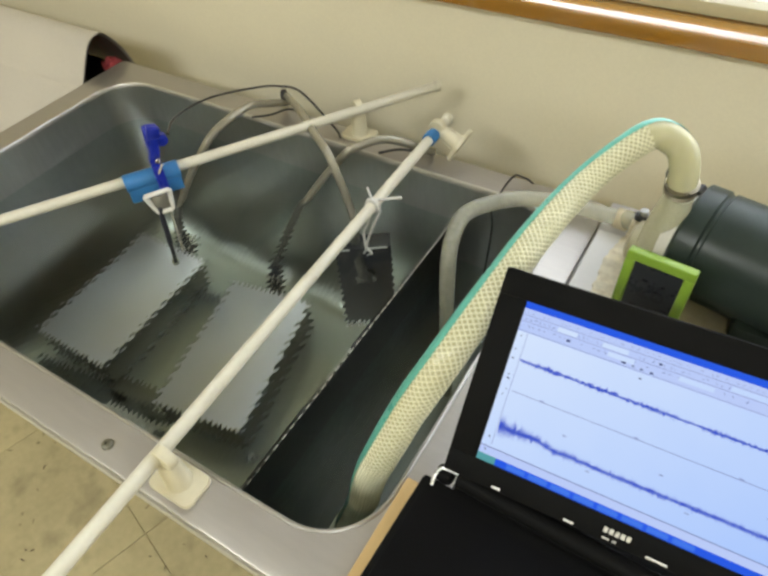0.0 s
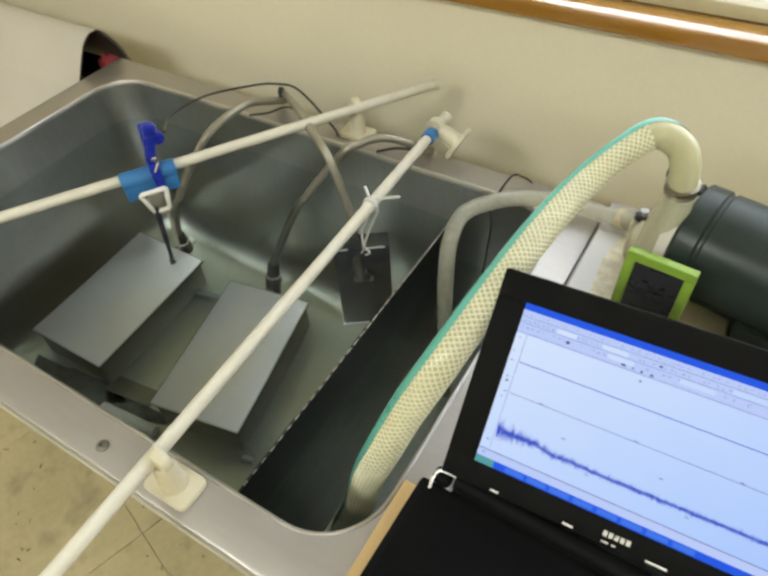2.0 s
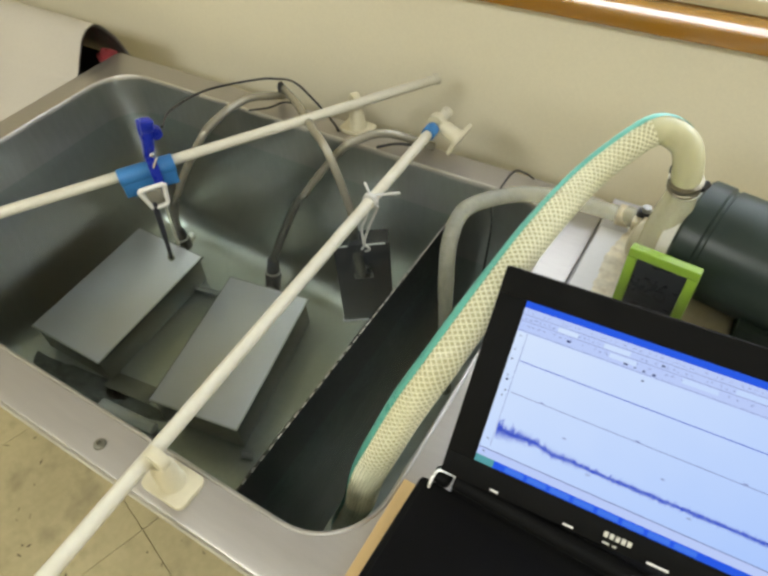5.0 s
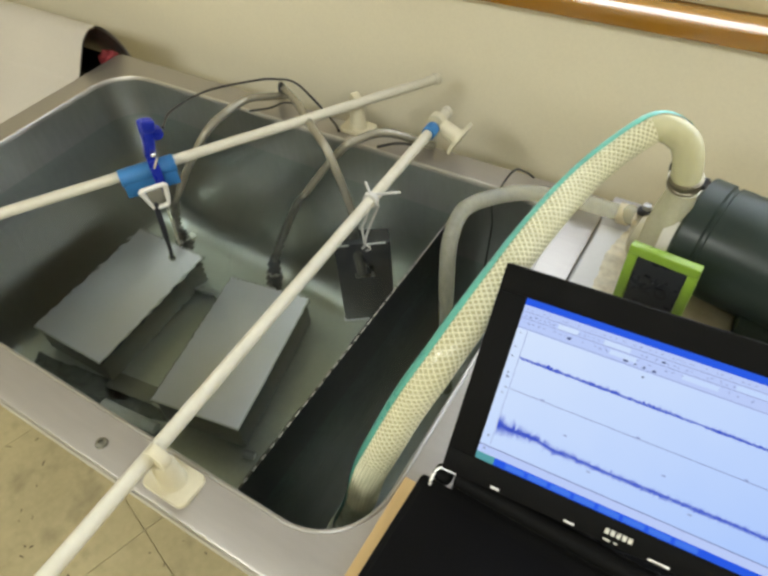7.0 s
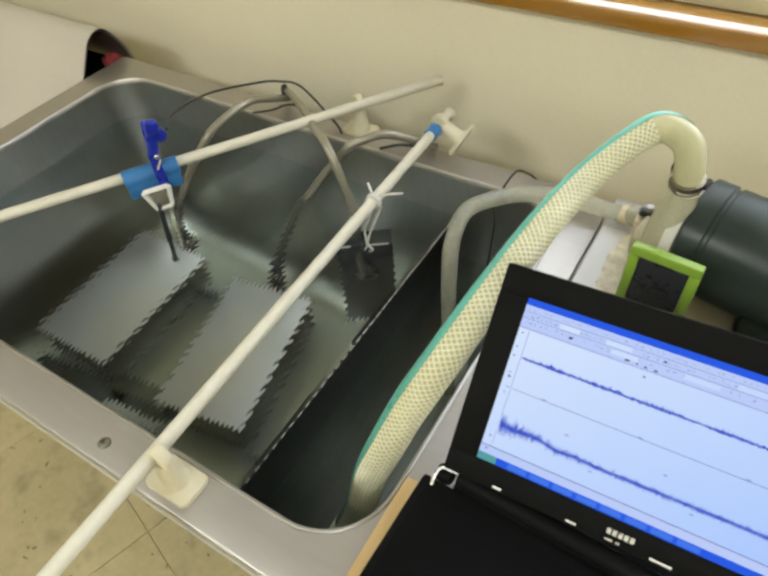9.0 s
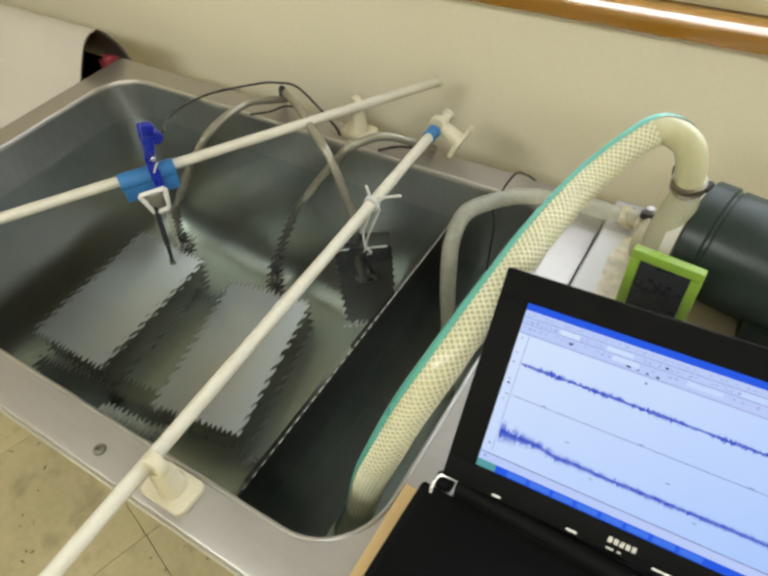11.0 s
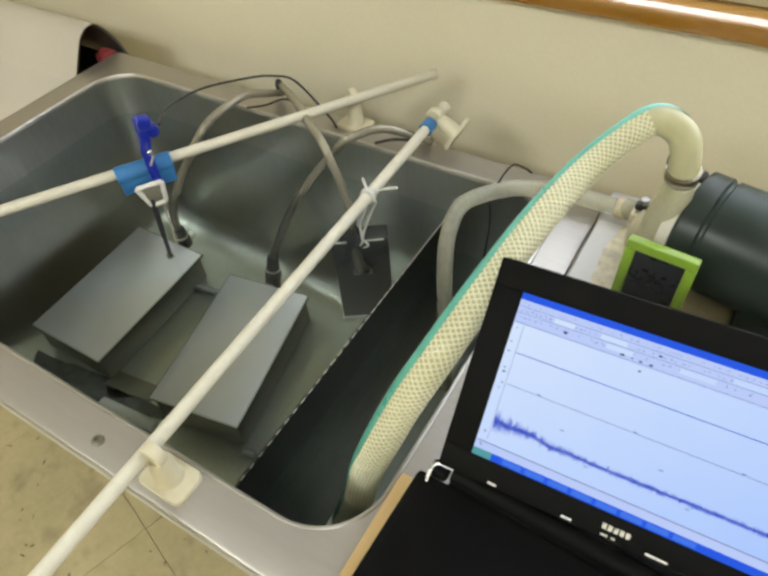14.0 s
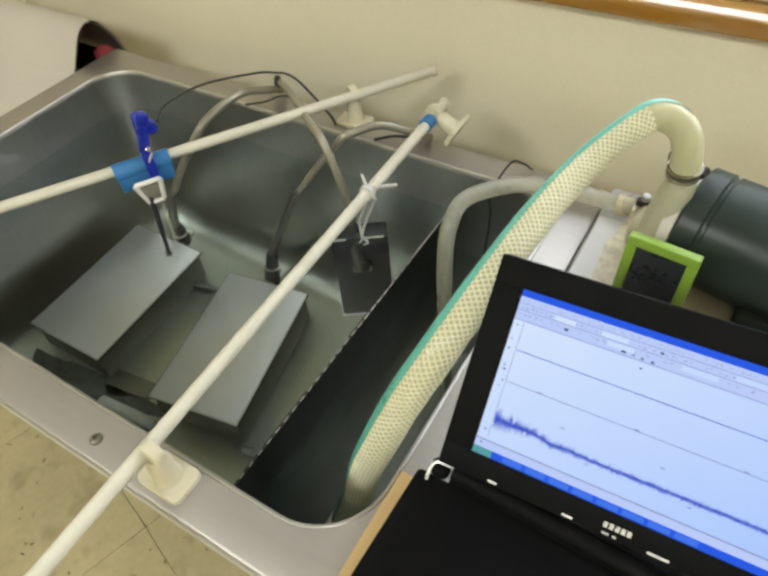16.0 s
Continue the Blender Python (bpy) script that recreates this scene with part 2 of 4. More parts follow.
def water_material():
    """Clear water. It ripples finely where the surface stands above its resting level."""
    m = bpy.data.materials.new("water")
    m.use_nodes = True
    n, l = m.node_tree.nodes, m.node_tree.links
    n.remove(n["Principled BSDF"])
    g = n.new("ShaderNodeBsdfRefraction")
    g.inputs["Color"].default_value = (0.815, 0.88, 0.86, 1)
    g.inputs["IOR"].default_value, g.inputs["Roughness"].default_value = 1.333, 0.0
    s = n.new("ShaderNodeBsdfGlossy")
    s.inputs["Roughness"].default_value = 0.04
    fr, mx = n.new("ShaderNodeFresnel"), n.new("ShaderNodeMixShader")
    fr.inputs["IOR"].default_value = 1.333
    geo, sep = n.new("ShaderNodeNewGeometry"), n.new("ShaderNodeSeparateXYZ")
    l.new(geo.outputs["Position"], sep.inputs[0])
    lift = n.new("ShaderNodeMapRange")
    lift.inputs[1].default_value, lift.inputs[2].default_value = WATER + 0.0001, WATER + 0.0021
    lift.inputs[3].default_value, lift.inputs[4].default_value = 0.0, 1.0
    l.new(sep.outputs[2], lift.inputs[0])
    tc, nz, mp = n.new("ShaderNodeTexCoord"), n.new("ShaderNodeTexWave"), n.new("ShaderNodeMapping")
    nz.inputs["Scale"].default_value, nz.inputs["Distortion"].default_value = 52, 5.5
    nz.inputs["Detail"].default_value, nz.inputs["Detail Scale"].default_value = 1.0, 0.8
    mp.inputs["Rotation"].default_value, mp.inputs["Scale"].default_value = (0, 0, radians(-31)), (1, 0.35, 1)
    l.new(tc.outputs["Object"], mp.inputs[0])
    l.new(mp.outputs[0], nz.inputs[0])
    off, far = n.new("ShaderNodeVectorMath"), n.new("ShaderNodeVectorMath")
    off.operation, far.operation = "SUBTRACT", "LENGTH"
    off.inputs[1].default_value = (-0.66, 0.50, 0)
    l.new(tc.outputs["Object"], off.inputs[0])
    l.new(off.outputs[0], far.inputs[0])
    spread, reach, mul = n.new("ShaderNodeMath"), n.new("ShaderNodeMath"), n.new("ShaderNodeMath")
    spread.operation, reach.operation, mul.operation = "MULTIPLY", "DIVIDE", "SUBTRACT"
    spread.inputs[1].default_value, reach.inputs[1].default_value = 1.6, 0.58
    mul.use_clamp = True
    l.new(lift.outputs[0], spread.inputs[0])
    l.new(far.outputs["Value"], reach.inputs[0])
    l.new(spread.outputs[0], mul.inputs[0])
    l.new(reach.outputs[0], mul.inputs[1])
    # the crests tip the surface to and fro across the tank
    mid, amp, tilt, rough = (n.new("ShaderNodeMath") for _ in range(4))
    mid.operation, amp.operation, tilt.operation, rough.operation = "SUBTRACT", "MULTIPLY", "MULTIPLY", "MULTIPLY"
    mid.inputs[1].default_value, amp.inputs[1].default_value, rough.inputs[1].default_value = 0.5, 0.072, 0.11
    l.new(nz.outputs[1], mid.inputs[0])
    l.new(mul.outputs[0], amp.inputs[0])
    l.new(mid.outputs[0], tilt.inputs[0])
    l.new(amp.outputs[0], tilt.inputs[1])
    l.new(mul.outputs[0], rough.inputs[0])
    l.new(rough.outputs[0], g.inputs["Roughness"])
    lean, up = n.new("ShaderNodeVectorMath"), n.new("ShaderNodeVectorMath")
    lean.operation, up.operation = "SCALE", "ADD"
    lean.inputs[0].default_value, up.inputs[1].default_value = (-0.56, 0.83, 0), (0, 0, 1)
    l.new(tilt.outputs[0], lean.inputs["Scale"])
    # a second family of crests runs across the first
    turned, cross = n.new("ShaderNodeMapping"), n.new("ShaderNodeTexWave")
    turned.inputs["Rotation"].default_value, turned.inputs["Scale"].default_value = (0, 0, radians(52)), (1, 0.35, 1)
    cross.inputs["Scale"].default_value, cross.inputs["Distortion"].default_value = 44, 5.5
    cross.inputs["Detail"].default_value, cross.inputs["Detail Scale"].default_value = 1.0, 0.8
    middle, swing, aslant, both = n.new("ShaderNodeMath"), n.new("ShaderNodeMath"), n.new("ShaderNodeVectorMath"), n.new("ShaderNodeVectorMath")
    middle.operation, swing.operation, aslant.operation, both.operation = "SUBTRACT", "MULTIPLY", "SCALE", "ADD"
    middle.inputs[1].default_value, aslant.inputs[0].default_value = 0.5, (0.86, 0.51, 0)
    l.new(tc.outputs["Object"], turned.inputs[0])
    l.new(turned.outputs[0], cross.inputs[0])
    l.new(cross.outputs[1], middle.inputs[0])
    l.new(middle.outputs[0], swing.inputs[0])
    l.new(amp.outputs[0], swing.inputs[1])
    l.new(swing.outputs[0], aslant.inputs["Scale"])
    l.new(lean.outputs[0], both.inputs[0])
    l.new(aslant.outputs[0], both.inputs[1])
    l.new(both.outputs[0], up.inputs[0])
    nrm = n.new("ShaderNodeVectorMath")
    nrm.operation = "NORMALIZE"
    l.new(up.outputs[0], nrm.inputs[0])
    side, turn = n.new("ShaderNodeSeparateXYZ"), n.new("ShaderNodeVectorMath")
    turn.operation = "SCALE"
    l.new(geo.outputs["Normal"], side.inputs[0])
    l.new(nrm.outputs[0], turn.inputs[0])
    l.new(side.outputs[2], turn.inputs["Scale"])
    l.new(turn.outputs[0], g.inputs["Normal"])
    l.new(fr.outputs[0], mx.inputs[0])
    l.new(g.outputs[0], mx.inputs[1])
    l.new(s.outputs[0], mx.inputs[2])
    l.new(mx.outputs[0], n["Material Output"].inputs[0])
    return m


# ---------------------------------------------------------------- plan (metres)
RIM, WATER, BOTTOM = 0.85, 0.777, 0.36
IN_X0, IN_X1, IN_Y0, IN_Y1 = -0.993, -0.149, 0.130, 0.643
OUT_X0, OUT_X1, OUT_Y0, OUT_Y1 = -1.045, -0.104, 0.082, 0.690
WALL_Y, WEIR_X = 0.84, -0.313
M_WATER = water_material()


# ---------------------------------------------------------------- mesh helpers
def part(name, bm, material, parent=None, label="", smooth=True):
    me = bpy.data.meshes.new(name)
    bmesh.ops.recalc_face_normals(bm, faces=bm.faces)
    bm.to_mesh(me)
    bm.free()
    if smooth:
        me.polygons.foreach_set("use_smooth", [True] * len(me.polygons))
        me.set_sharp_from_angle(angle=radians(35))
    me.materials.append(material)
    ob = new(name, me)
    if parent is not None:
        ob.parent = parent
    if label:
        ob["label"] = label
    return ob


def thing(name, m, label, category, group="", kind=""):
    ob = new(name)
    ob.empty_display_size = 0.05
    ob.matrix_world = m
    return tagged(ob, label, category, group, kind)


def box(x0, x1, y0, y1, z0, z1, bevel=0.0, segments=2, bm=None):
    own = bmesh.new()
    bmesh.ops.create_cube(own, size=1)
    for v in own.verts:
        v.co = Vector((x0 + (v.co.x + 0.5) * (x1 - x0), y0 + (v.co.y + 0.5) * (y1 - y0), z0 + (v.co.z + 0.5) * (z1 - z0)))
    if bevel:
        bmesh.ops.bevel(own, geom=own.edges[:], offset=bevel, segments=segments, affect="EDGES", profile=0.5)
    return join(bm, own)


def join(bm, own):
    if bm is None:
        return own
    me = bpy.data.meshes.new("tmp")
    own.to_mesh(me)
    own.free()
    bm.from_mesh(me)
    bpy.data.meshes.remove(me)
    return bm


def lathe(profile, m=None, n=28, bm=None, caps=True):
    """Rings of (radius, z) round the z axis, placed by m."""
    own = bmesh.new()
    m = m or Matrix.Identity(4)
    rings = []
    for r, z in profile:
        rings.append([own.verts.new(m @ Vector((r * math.cos(2 * math.pi * i / n), r * math.sin(2 * math.pi * i / n), z))) for i in range(n)])
    for a, b in zip(rings, rings[1:]):
        for i in range(n):
            own.faces.new((a[i], a[(i + 1) % n], b[(i + 1) % n], b[i]))
    if caps:
        own.faces.new(rings[0][::-1])
        own.faces.new(rings[-1])
    return join(bm, own)


def axis(p, q):
    """The pose at p whose z axis points to q."""
    return Matrix.Translation(p) @ (Vector(q) - Vector(p)).to_track_quat("Z", "Y").to_matrix().to_4x4()


def rod(p, q, r, n=20, bm=None, bevel=0.001):
    d = (Vector(q) - Vector(p)).length
    return lathe([(r - bevel, 0), (r, bevel), (r, d - bevel), (r - bevel, d)], axis(p, q), n, bm)


def smooth_path(points, steps=10):
    """Catmull-Rom through the points."""
    pts = [Vector(p) for p in points]
    pts = [2 * pts[0] - pts[1]] + pts + [2 * pts[-1] - pts[-2]]
    out = []
    for i in range(1, len(pts) - 2):
        a, b, c, d = pts[i - 1:i + 3]
        for k in range(steps):
            t = k / steps
            out.append(0.5 * (2 * b + (c - a) * t + (2 * a - 5 * b + 4 * c - d) * t * t + (3 * b - a - 3 * c + d) * t ** 3))
    out.append(pts[-2])
    return out


def frames(path, up=(0, 0, 1)):
    """Tangent, side and lift along a path, without twist."""
    out, side = [], None
    for i, p in enumerate(path):
        t = (path[min(i + 1, len(path) - 1)] - path[max(i - 1, 0)]).normalized()
        if side is None:
            side = t.cross(Vector(up))
            if side.length < 1e-3:
                side = t.cross(Vector((1, 0, 0)))
        side = (side - t * side.dot(t)).normalized()
        out.append((p, t, side, side.cross(t)))
    return out


def tube(path, r, n=12, bm=None, a0=0.0, a1=2 * math.pi, radii=None):
    """A round tube (or a strip of its skin, from angle a0 to a1) along a path."""
    own = bmesh.new()
    whole = a1 - a0 > 6.28
    rings = []
    for k, (p, t, s, u) in enumerate(frames(path)):
        rr = radii(k / (len(path) - 1)) if radii else r
        cnt = n if whole else n + 1
        rings.append([own.verts.new(p + rr * (s * math.cos(a0 + (a1 - a0) * i / n) + u * math.sin(a0 + (a1 - a0) * i / n))) for i in range(cnt)])
    for a, b in zip(rings, rings[1:]):
        for i in range(n):
            j = (i + 1) % n if whole else i + 1
            own.faces.new((a[i], a[j], b[j], b[i]))
    if whole:
        own.faces.new(rings[0][::-1])
        own.faces.new(rings[-1])
    return join(bm, own)


def round_rect(x0, x1, y0, y1, r, seg=10):
    pts = []
    for cx, cy, a in ((x1 - r, y1 - r, 0), (x0 + r, y1 - r, 90), (x0 + r, y0 + r, 180), (x1 - r, y0 + r, 270)):
        for i in range(seg + 1):
            b = radians(a + 90 * i / seg)
            pts.append((cx + r * math.cos(b), cy + r * math.sin(b)))
    return pts


def skin(loops, bm=None, first=False, last=False):
    """Faces between loops of equal count; each loop is a list of 3D points."""
    own = bmesh.new()
    vs = [[own.verts.new(p) for p in lp] for lp in loops]
    k = len(vs[0])
    for a, b in zip(vs, vs[1:]):
        for i in range(k):
            own.faces.new((a[i], a[(i + 1) % k], b[(i + 1) % k], b[i]))
    if first:
        own.faces.new(vs[0][::-1])
    if last:
        own.faces.new(vs[-1])
    return join(bm, own)


# ---------------------------------------------------------------- room
def room():
    x0, x1, y0, z1 = -2.6, 2.4, -3.0, 2.55
    tagged(part("floor", box(x0, x1, y0, WALL_Y + 0.2, -0.06, -0.004), M_FLOOR), "stained beige vinyl tile floor", "floor", kind="structure")
    tagged(part("ceiling", box(x0, x1, y0, WALL_Y + 0.2, z1, z1 + 0.1), M_CEIL), "white ceiling", "ceiling", kind="structure")
    wx0, wx1, wz0, wz1 = -0.42, 1.55, 1.043, 2.05
    wall = thing("wall_north", pose(0, 0, 0), "cream painted wall with a window", "wall", kind="structure")
    for a in ((x0, x1, 0, wz0 - 0.0235), (x0, x1, wz1, z1), (x0, wx0 - 0.182, wz0 - 0.0235, wz0), (x0, wx0, wz0, wz1), (wx1 + 0.052, x1, wz0 - 0.0235, wz0), (wx1, x1, wz0, wz1)):
        part("wall_panel", box(a[0], a[1], WALL_Y, WALL_Y + 0.2, a[2], a[3]), M_WALL, wall)
    tagged(part("wall_west", box(x0 - 0.1, x0, y0, WALL_Y + 0.2, 0, z1), M_WALL), "cream painted wall", "wall", kind="structure")
    tagged(part("wall_east", box(x1, x1 + 0.1, y0, WALL_Y + 0.2, 0, z1), M_WALL), "cream painted wall", "wall", kind="structure")
    tagged(part("wall_south", box(x0, x1, y0 - 0.1, y0, 0, z1), M_WALL), "cream painted wall", "wall", kind="structure")
    win = thing("window_1", pose(0, WALL_Y, 0), "window with olive frame and varnished wooden sill", "window", kind="structure")
    part("window_sill", box(wx0 - 0.18, wx1 + 0.05, -0.034, 0.03, wz0 - 0.023, wz0, 0.0025, 3), M_WOOD, win, "varnished brown wooden sill")
    for xa, xb in ((wx0, wx1),):
        part("window_frame", box(xa, xb, 0.014, 0.06, wz0 + 0.0005, wz0 + 0.018, 0.002), M_OLIVE, win, "olive window frame")
        part("window_frame", box(xa, xb, 0.013, 0.06, wz1 - 0.04, wz1, 0.003), M_OLIVE, win, "olive window frame")
    for x in (wx0, 0.5, wx1 - 0.04):
        part("window_frame", box(x, x + 0.04, 0.015, 0.058, wz0 + 0.018, wz1 - 0.04, 0.003), M_OLIVE, win)
    for xa, xb in ((wx0 + 0.04, 0.5), (0.54, wx1 - 0.04)):
        pane = part("pane", box(xa, xb, 0.034, 0.038, wz0 + 0.018, wz1 - 0.04), M_PANE, win, "clear window glass", smooth=False)
        pane.visible_shadow = False
    tagged(part("backdrop", box(x0, x1, WALL_Y + 0.9, WALL_Y + 0.92, 0.2, 2.5), M_OUTSIDE), "bright white daylight outside the window", "sky", kind="structure")
    for x in (-0.9, 0.9):
        lamp = thing("ceiling_light", pose(x, -1.5, z1), "white fluorescent ceiling light, lit", "lamp", "ceiling lights")
        part("housing", box(-0.64, 0.64, -0.33, 0.33, -0.035, 0, 0.006), M_CEIL, lamp)
        part("diffuser", box(-0.61, 0.61, -0.30, 0.30, -0.039, -0.0352), M_TUBE, lamp, "lit white diffuser")


def floor_tiles():
    """Vinyl tiles with fine dark joints, laid askew to the tank."""
    fl = bpy.data.objects["floor"]
    s, me = 0.45, None
    for i in range(-4, 5):
        for j in range(-4, 3):
            at = Matrix.Translation((-0.72, 0.118, 0)) @ pose(0, 0, 0, 0, 0, -17) @ pose(i * s - 0.11, j * s, 0)
            if not (-2.3 < at.translation.x < 1.6 and -1.6 < at.translation.y < 0.45):
                continue
            if me is None:
                ob = part("tile", box(0.0007, s - 0.0007, 0.0007, s - 0.0007, -0.004, 0, 0.0005, 1), M_FLOOR, fl)
                me = ob.data
            else:
                ob = new("tile", me)
                ob.parent = fl
            ob.matrix_local = at


# ---------------------------------------------------------------- tank
def tank():
    t = thing("cleaning_tank", pose(0, 0, 0), "stainless steel ultrasonic cleaning tank filled with water", "tank")
    seg = 10

    def lp(inset, z, r):
        return [(x, y, z) for x, y in round_rect(IN_X0 + inset, IN_X1 - inset, IN_Y0 + inset, IN_Y1 - inset, r, seg)]

    def out(grow, z, r=0.012):
        return [(x, y, z) for x, y in round_rect(OUT_X0 - grow, OUT_X1 + min(grow, 0), OUT_Y0 - grow, OUT_Y1 + grow, r, seg)]

    part("rim", skin([out(-0.004, 0.818), out(-0.004, 0.8305), out(-0.003, 0.832), out(-0.003, 0.842), out(0.0005, 0.8435), out(0.0015, 0.846), out(0.001, 0.8485), out(-0.002, RIM),
                      lp(-0.0042, RIM, 0.0742), lp(-0.0040, RIM - 0.004, 0.0740)]),
         M_STEEL, t, "brushed steel rim")
    # Inner bead is brighter steel than the rim, which paints its highlight.
    part("bead", skin([lp(-0.0040, RIM - 0.0030, 0.0740), lp(-0.0038, RIM + 0.0005, 0.0738), lp(-0.0028, RIM + 0.0014, 0.0728), lp(-0.0008, RIM + 0.0014, 0.0708), lp(0.0004, RIM - 0.0010, 0.07), lp(0.0008, RIM - 0.006, 0.07)]), M_LIP_GLINT, t, "rolled inner edge, highlight in its brighter steel")
    part("lip", skin([out(-0.0035, 0.824), out(0.001, 0.8235), out(0.0025, 0.825), out(0.0025, 0.828), out(0.001, 0.8298), out(-0.0035, 0.830)]), M_LIP_GLINT, t, "rolled bright lower lip")
    fil = [(0.0008, RIM - 0.006, 0.07), (0.004, 0.70, 0.07), (0.010, 0.50, 0.07), (0.013, BOTTOM + 0.065, 0.07)]
    for i in range(1, 7):
        a = radians(90 * i / 6)
        fil.append((0.013 + 0.06 * (1 - math.cos(a)), BOTTOM + 0.065 - 0.065 * math.sin(a), 0.07 - 0.02 * i / 6))
    shell = [lp(i - 0.002, z - 0.002 * (k > 3), r) for k, (i, z, r) in enumerate(fil)]
    part("basin", skin(shell[::-1] + [lp(*f) for f in fil], first=True, last=True), M_BASIN, t, "dull steel basin")
    for x in (OUT_X0 + 0.20, OUT_X1 - 0.20):
        for y in (OUT_Y0 + 0.20, OUT_Y1 - 0.16):
            part("leg", rod((x, y, 0), (x, y, BOTTOM - 0.001), 0.02), M_BODY, t)
    part("screw", lathe([(0.0064, 0), (0.0065, 0.0010), (0.0056, 0.0026), (0.0038, 0.0034), (0.0022, 0.0036), (0.0018, 0.0020)], pose(-0.425, 0.099, RIM), 24), M_CASE, t, "round-headed steel screw")
    # overflow plate with leaning teeth along its top
    ya, yb, zb, pitch = IN_Y0 + 0.008, IN_Y1 - 0.008, BOTTOM + 0.01, 0.0155
    plate = part("overflow_plate", box(WEIR_X - 0.0012, WEIR_X + 0.0012, ya, yb, zb, WATER - 0.005, 0.0004, 1), M_WEIR, t, "steel overflow plate, sump shade in its dark colour")
    tooth = None
    for i in range(int((yb - ya) / pitch)):
        if tooth is None:
            bm = skin([[(-0.0010, 0, 0), (0.0010, 0, 0), (0.0010, 0.0048, 0), (-0.0010, 0.0048, 0)], [(0.0058, 0.0022, 0.0125), (0.0070, 0.0022, 0.0125), (0.0070, 0.0040, 0.0125), (0.0058, 0.0040, 0.0125)]], first=True, last=True)
            ob = part("tooth", bm, M_TEETH, plate, "steel tooth, its glint in the pale colour", smooth=False)
            tooth = ob.data
        else:
            ob = new("tooth", tooth)
            ob.parent = plate
        ob.location = (WEIR_X, ya + 0.004 + i * pitch, WATER - 0.0055)


def water():
    bm = bmesh.new()
    bm.faces.new([bm.verts.new((x, y, 0)) for x, y in round_rect(IN_X0 + 0.0, WEIR_X, IN_Y0 + 0.0, IN_Y1 - 0.0, 0.002, 2)])
    w = tagged(part("water_surface", bm, M_WATER, smooth=False), "clear water surface that ripples in bursts", "water", kind="structure")
    w.location = (0, 0, WATER)
    w.visible_shadow = False
    bm = bmesh.new()
    bm.faces.new([bm.verts.new((x, y, 0)) for x, y in round_rect(WEIR_X, IN_X1, IN_Y0, IN_Y1, 0.002, 2)])
    s = tagged(part("sump_water", bm, M_WATER, smooth=False), "still clear water in the overflow side", "water", kind="structure")
    s.location = (0, 0, WATER - 0.075)
    s.visible_shadow = False
    return w


# ---------------------------------------------------------------- things in the tank
def transducer(m, gland_x):
    """A sealed steel box with a folded top lid and a cable gland at its far end."""
    t = thing("transducer_box", m, "sealed satin steel box lying under water", "transducer", "transducers")
    part("case", box(-0.0755, 0.0755, -0.131, 0.131, 0, 0.086, 0.004), M_CASE, t, "dull steel case, side shade in its dark colour")
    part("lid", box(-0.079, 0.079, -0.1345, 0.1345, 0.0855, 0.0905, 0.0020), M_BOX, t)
    # Added dark strip stands in for the shadow below the lid's overhang.
    part("lid_shadow", box(-0.0812, 0.0800, -0.1352, 0.1366, 0.0835, 0.0868, 0.0008), M_BLACK_PLATE, t, "thin dark strip as the shadow under the lid")
    # Bright rods on front and right edges only, in place of bevel highlights.
    for p, q in (((-0.0787, -0.1342), (0.0787, -0.1342)), ((0.0787, -0.1342), (0.0787, 0.1342))):
        part("lid_edge", rod((*p, 0.0896), (*q, 0.0896), 0.0017, 8, bevel=0.0004), M_LIP_GLINT, t, "bright rod as the highlight along a lid edge")
    part("gland", lathe([(0.014, 0), (0.014, 0.018), (0.011, 0.02), (0.011, 0.05), (0.008, 0.056)], pose(gland_x, 0.133, 0.05, -90), 16), M_CHROME, t, "steel cable gland")
    return t


# ---------------------------------------------------------------- rods and saddles
def saddle(m, label, twist=0, size=1.0, high=0.05):
    """Pipe saddle: rounded oblong flange, round post and a ring for the rod; origin at the flange's underside."""
    t = thing("pipe_saddle", m, label, "pipe saddle", "pipe saddles")
    fl = round_rect(-0.0272, 0.0272, -0.0182, 0.0182, 0.008, 6)
    part("flange", skin([[(x, y, z) for x, y in [(px * k * size, py * k * size) for px, py in fl]] for k, z in ((0.98, 0), (1, 0.0015), (1, 0.0045), (0.97, 0.006))], first=True, last=True), M_PVC, t).matrix_local = pose(0, 0, 0, 0, 0, twist)
    part("post", lathe([(0.0135, 0.006), (0.0125, 0.009), (0.0118, 0.016), (0.0112, high - 0.016), (0.0085, high - 0.007)], None, 24), M_PVC, t)
    ring = axis((0, -0.0055, high), (0, 0.0055, high))
    part("ring", lathe([(0.0078, 0.0), (0.0118, 0.0), (0.0125, 0.001), (0.0125, 0.010), (0.0118, 0.011), (0.0078, 0.011)], ring, 24), M_PVC, t)
    return t


def support_rod(p, q, label):
    """A PVC rod with an end cap."""
    t = thing("support_rod", pose(0, 0, 0), label, "rod", "support rods")
    part("pipe", rod(p, q, 0.0072, 22), M_ROD, t)
    p, q = Vector(p), Vector(q)
    d = (q - p).normalized()
    part("cap", rod(q - d * 0.006, q + d * 0.002, 0.0086, 22), M_ROD, t)
    return t


# ---------------------------------------------------------------- laptop
LID_O, LID_YAW, LID_TILT = Vector((-0.0865, 0.2384, 0.912)), 2.0, 47.0


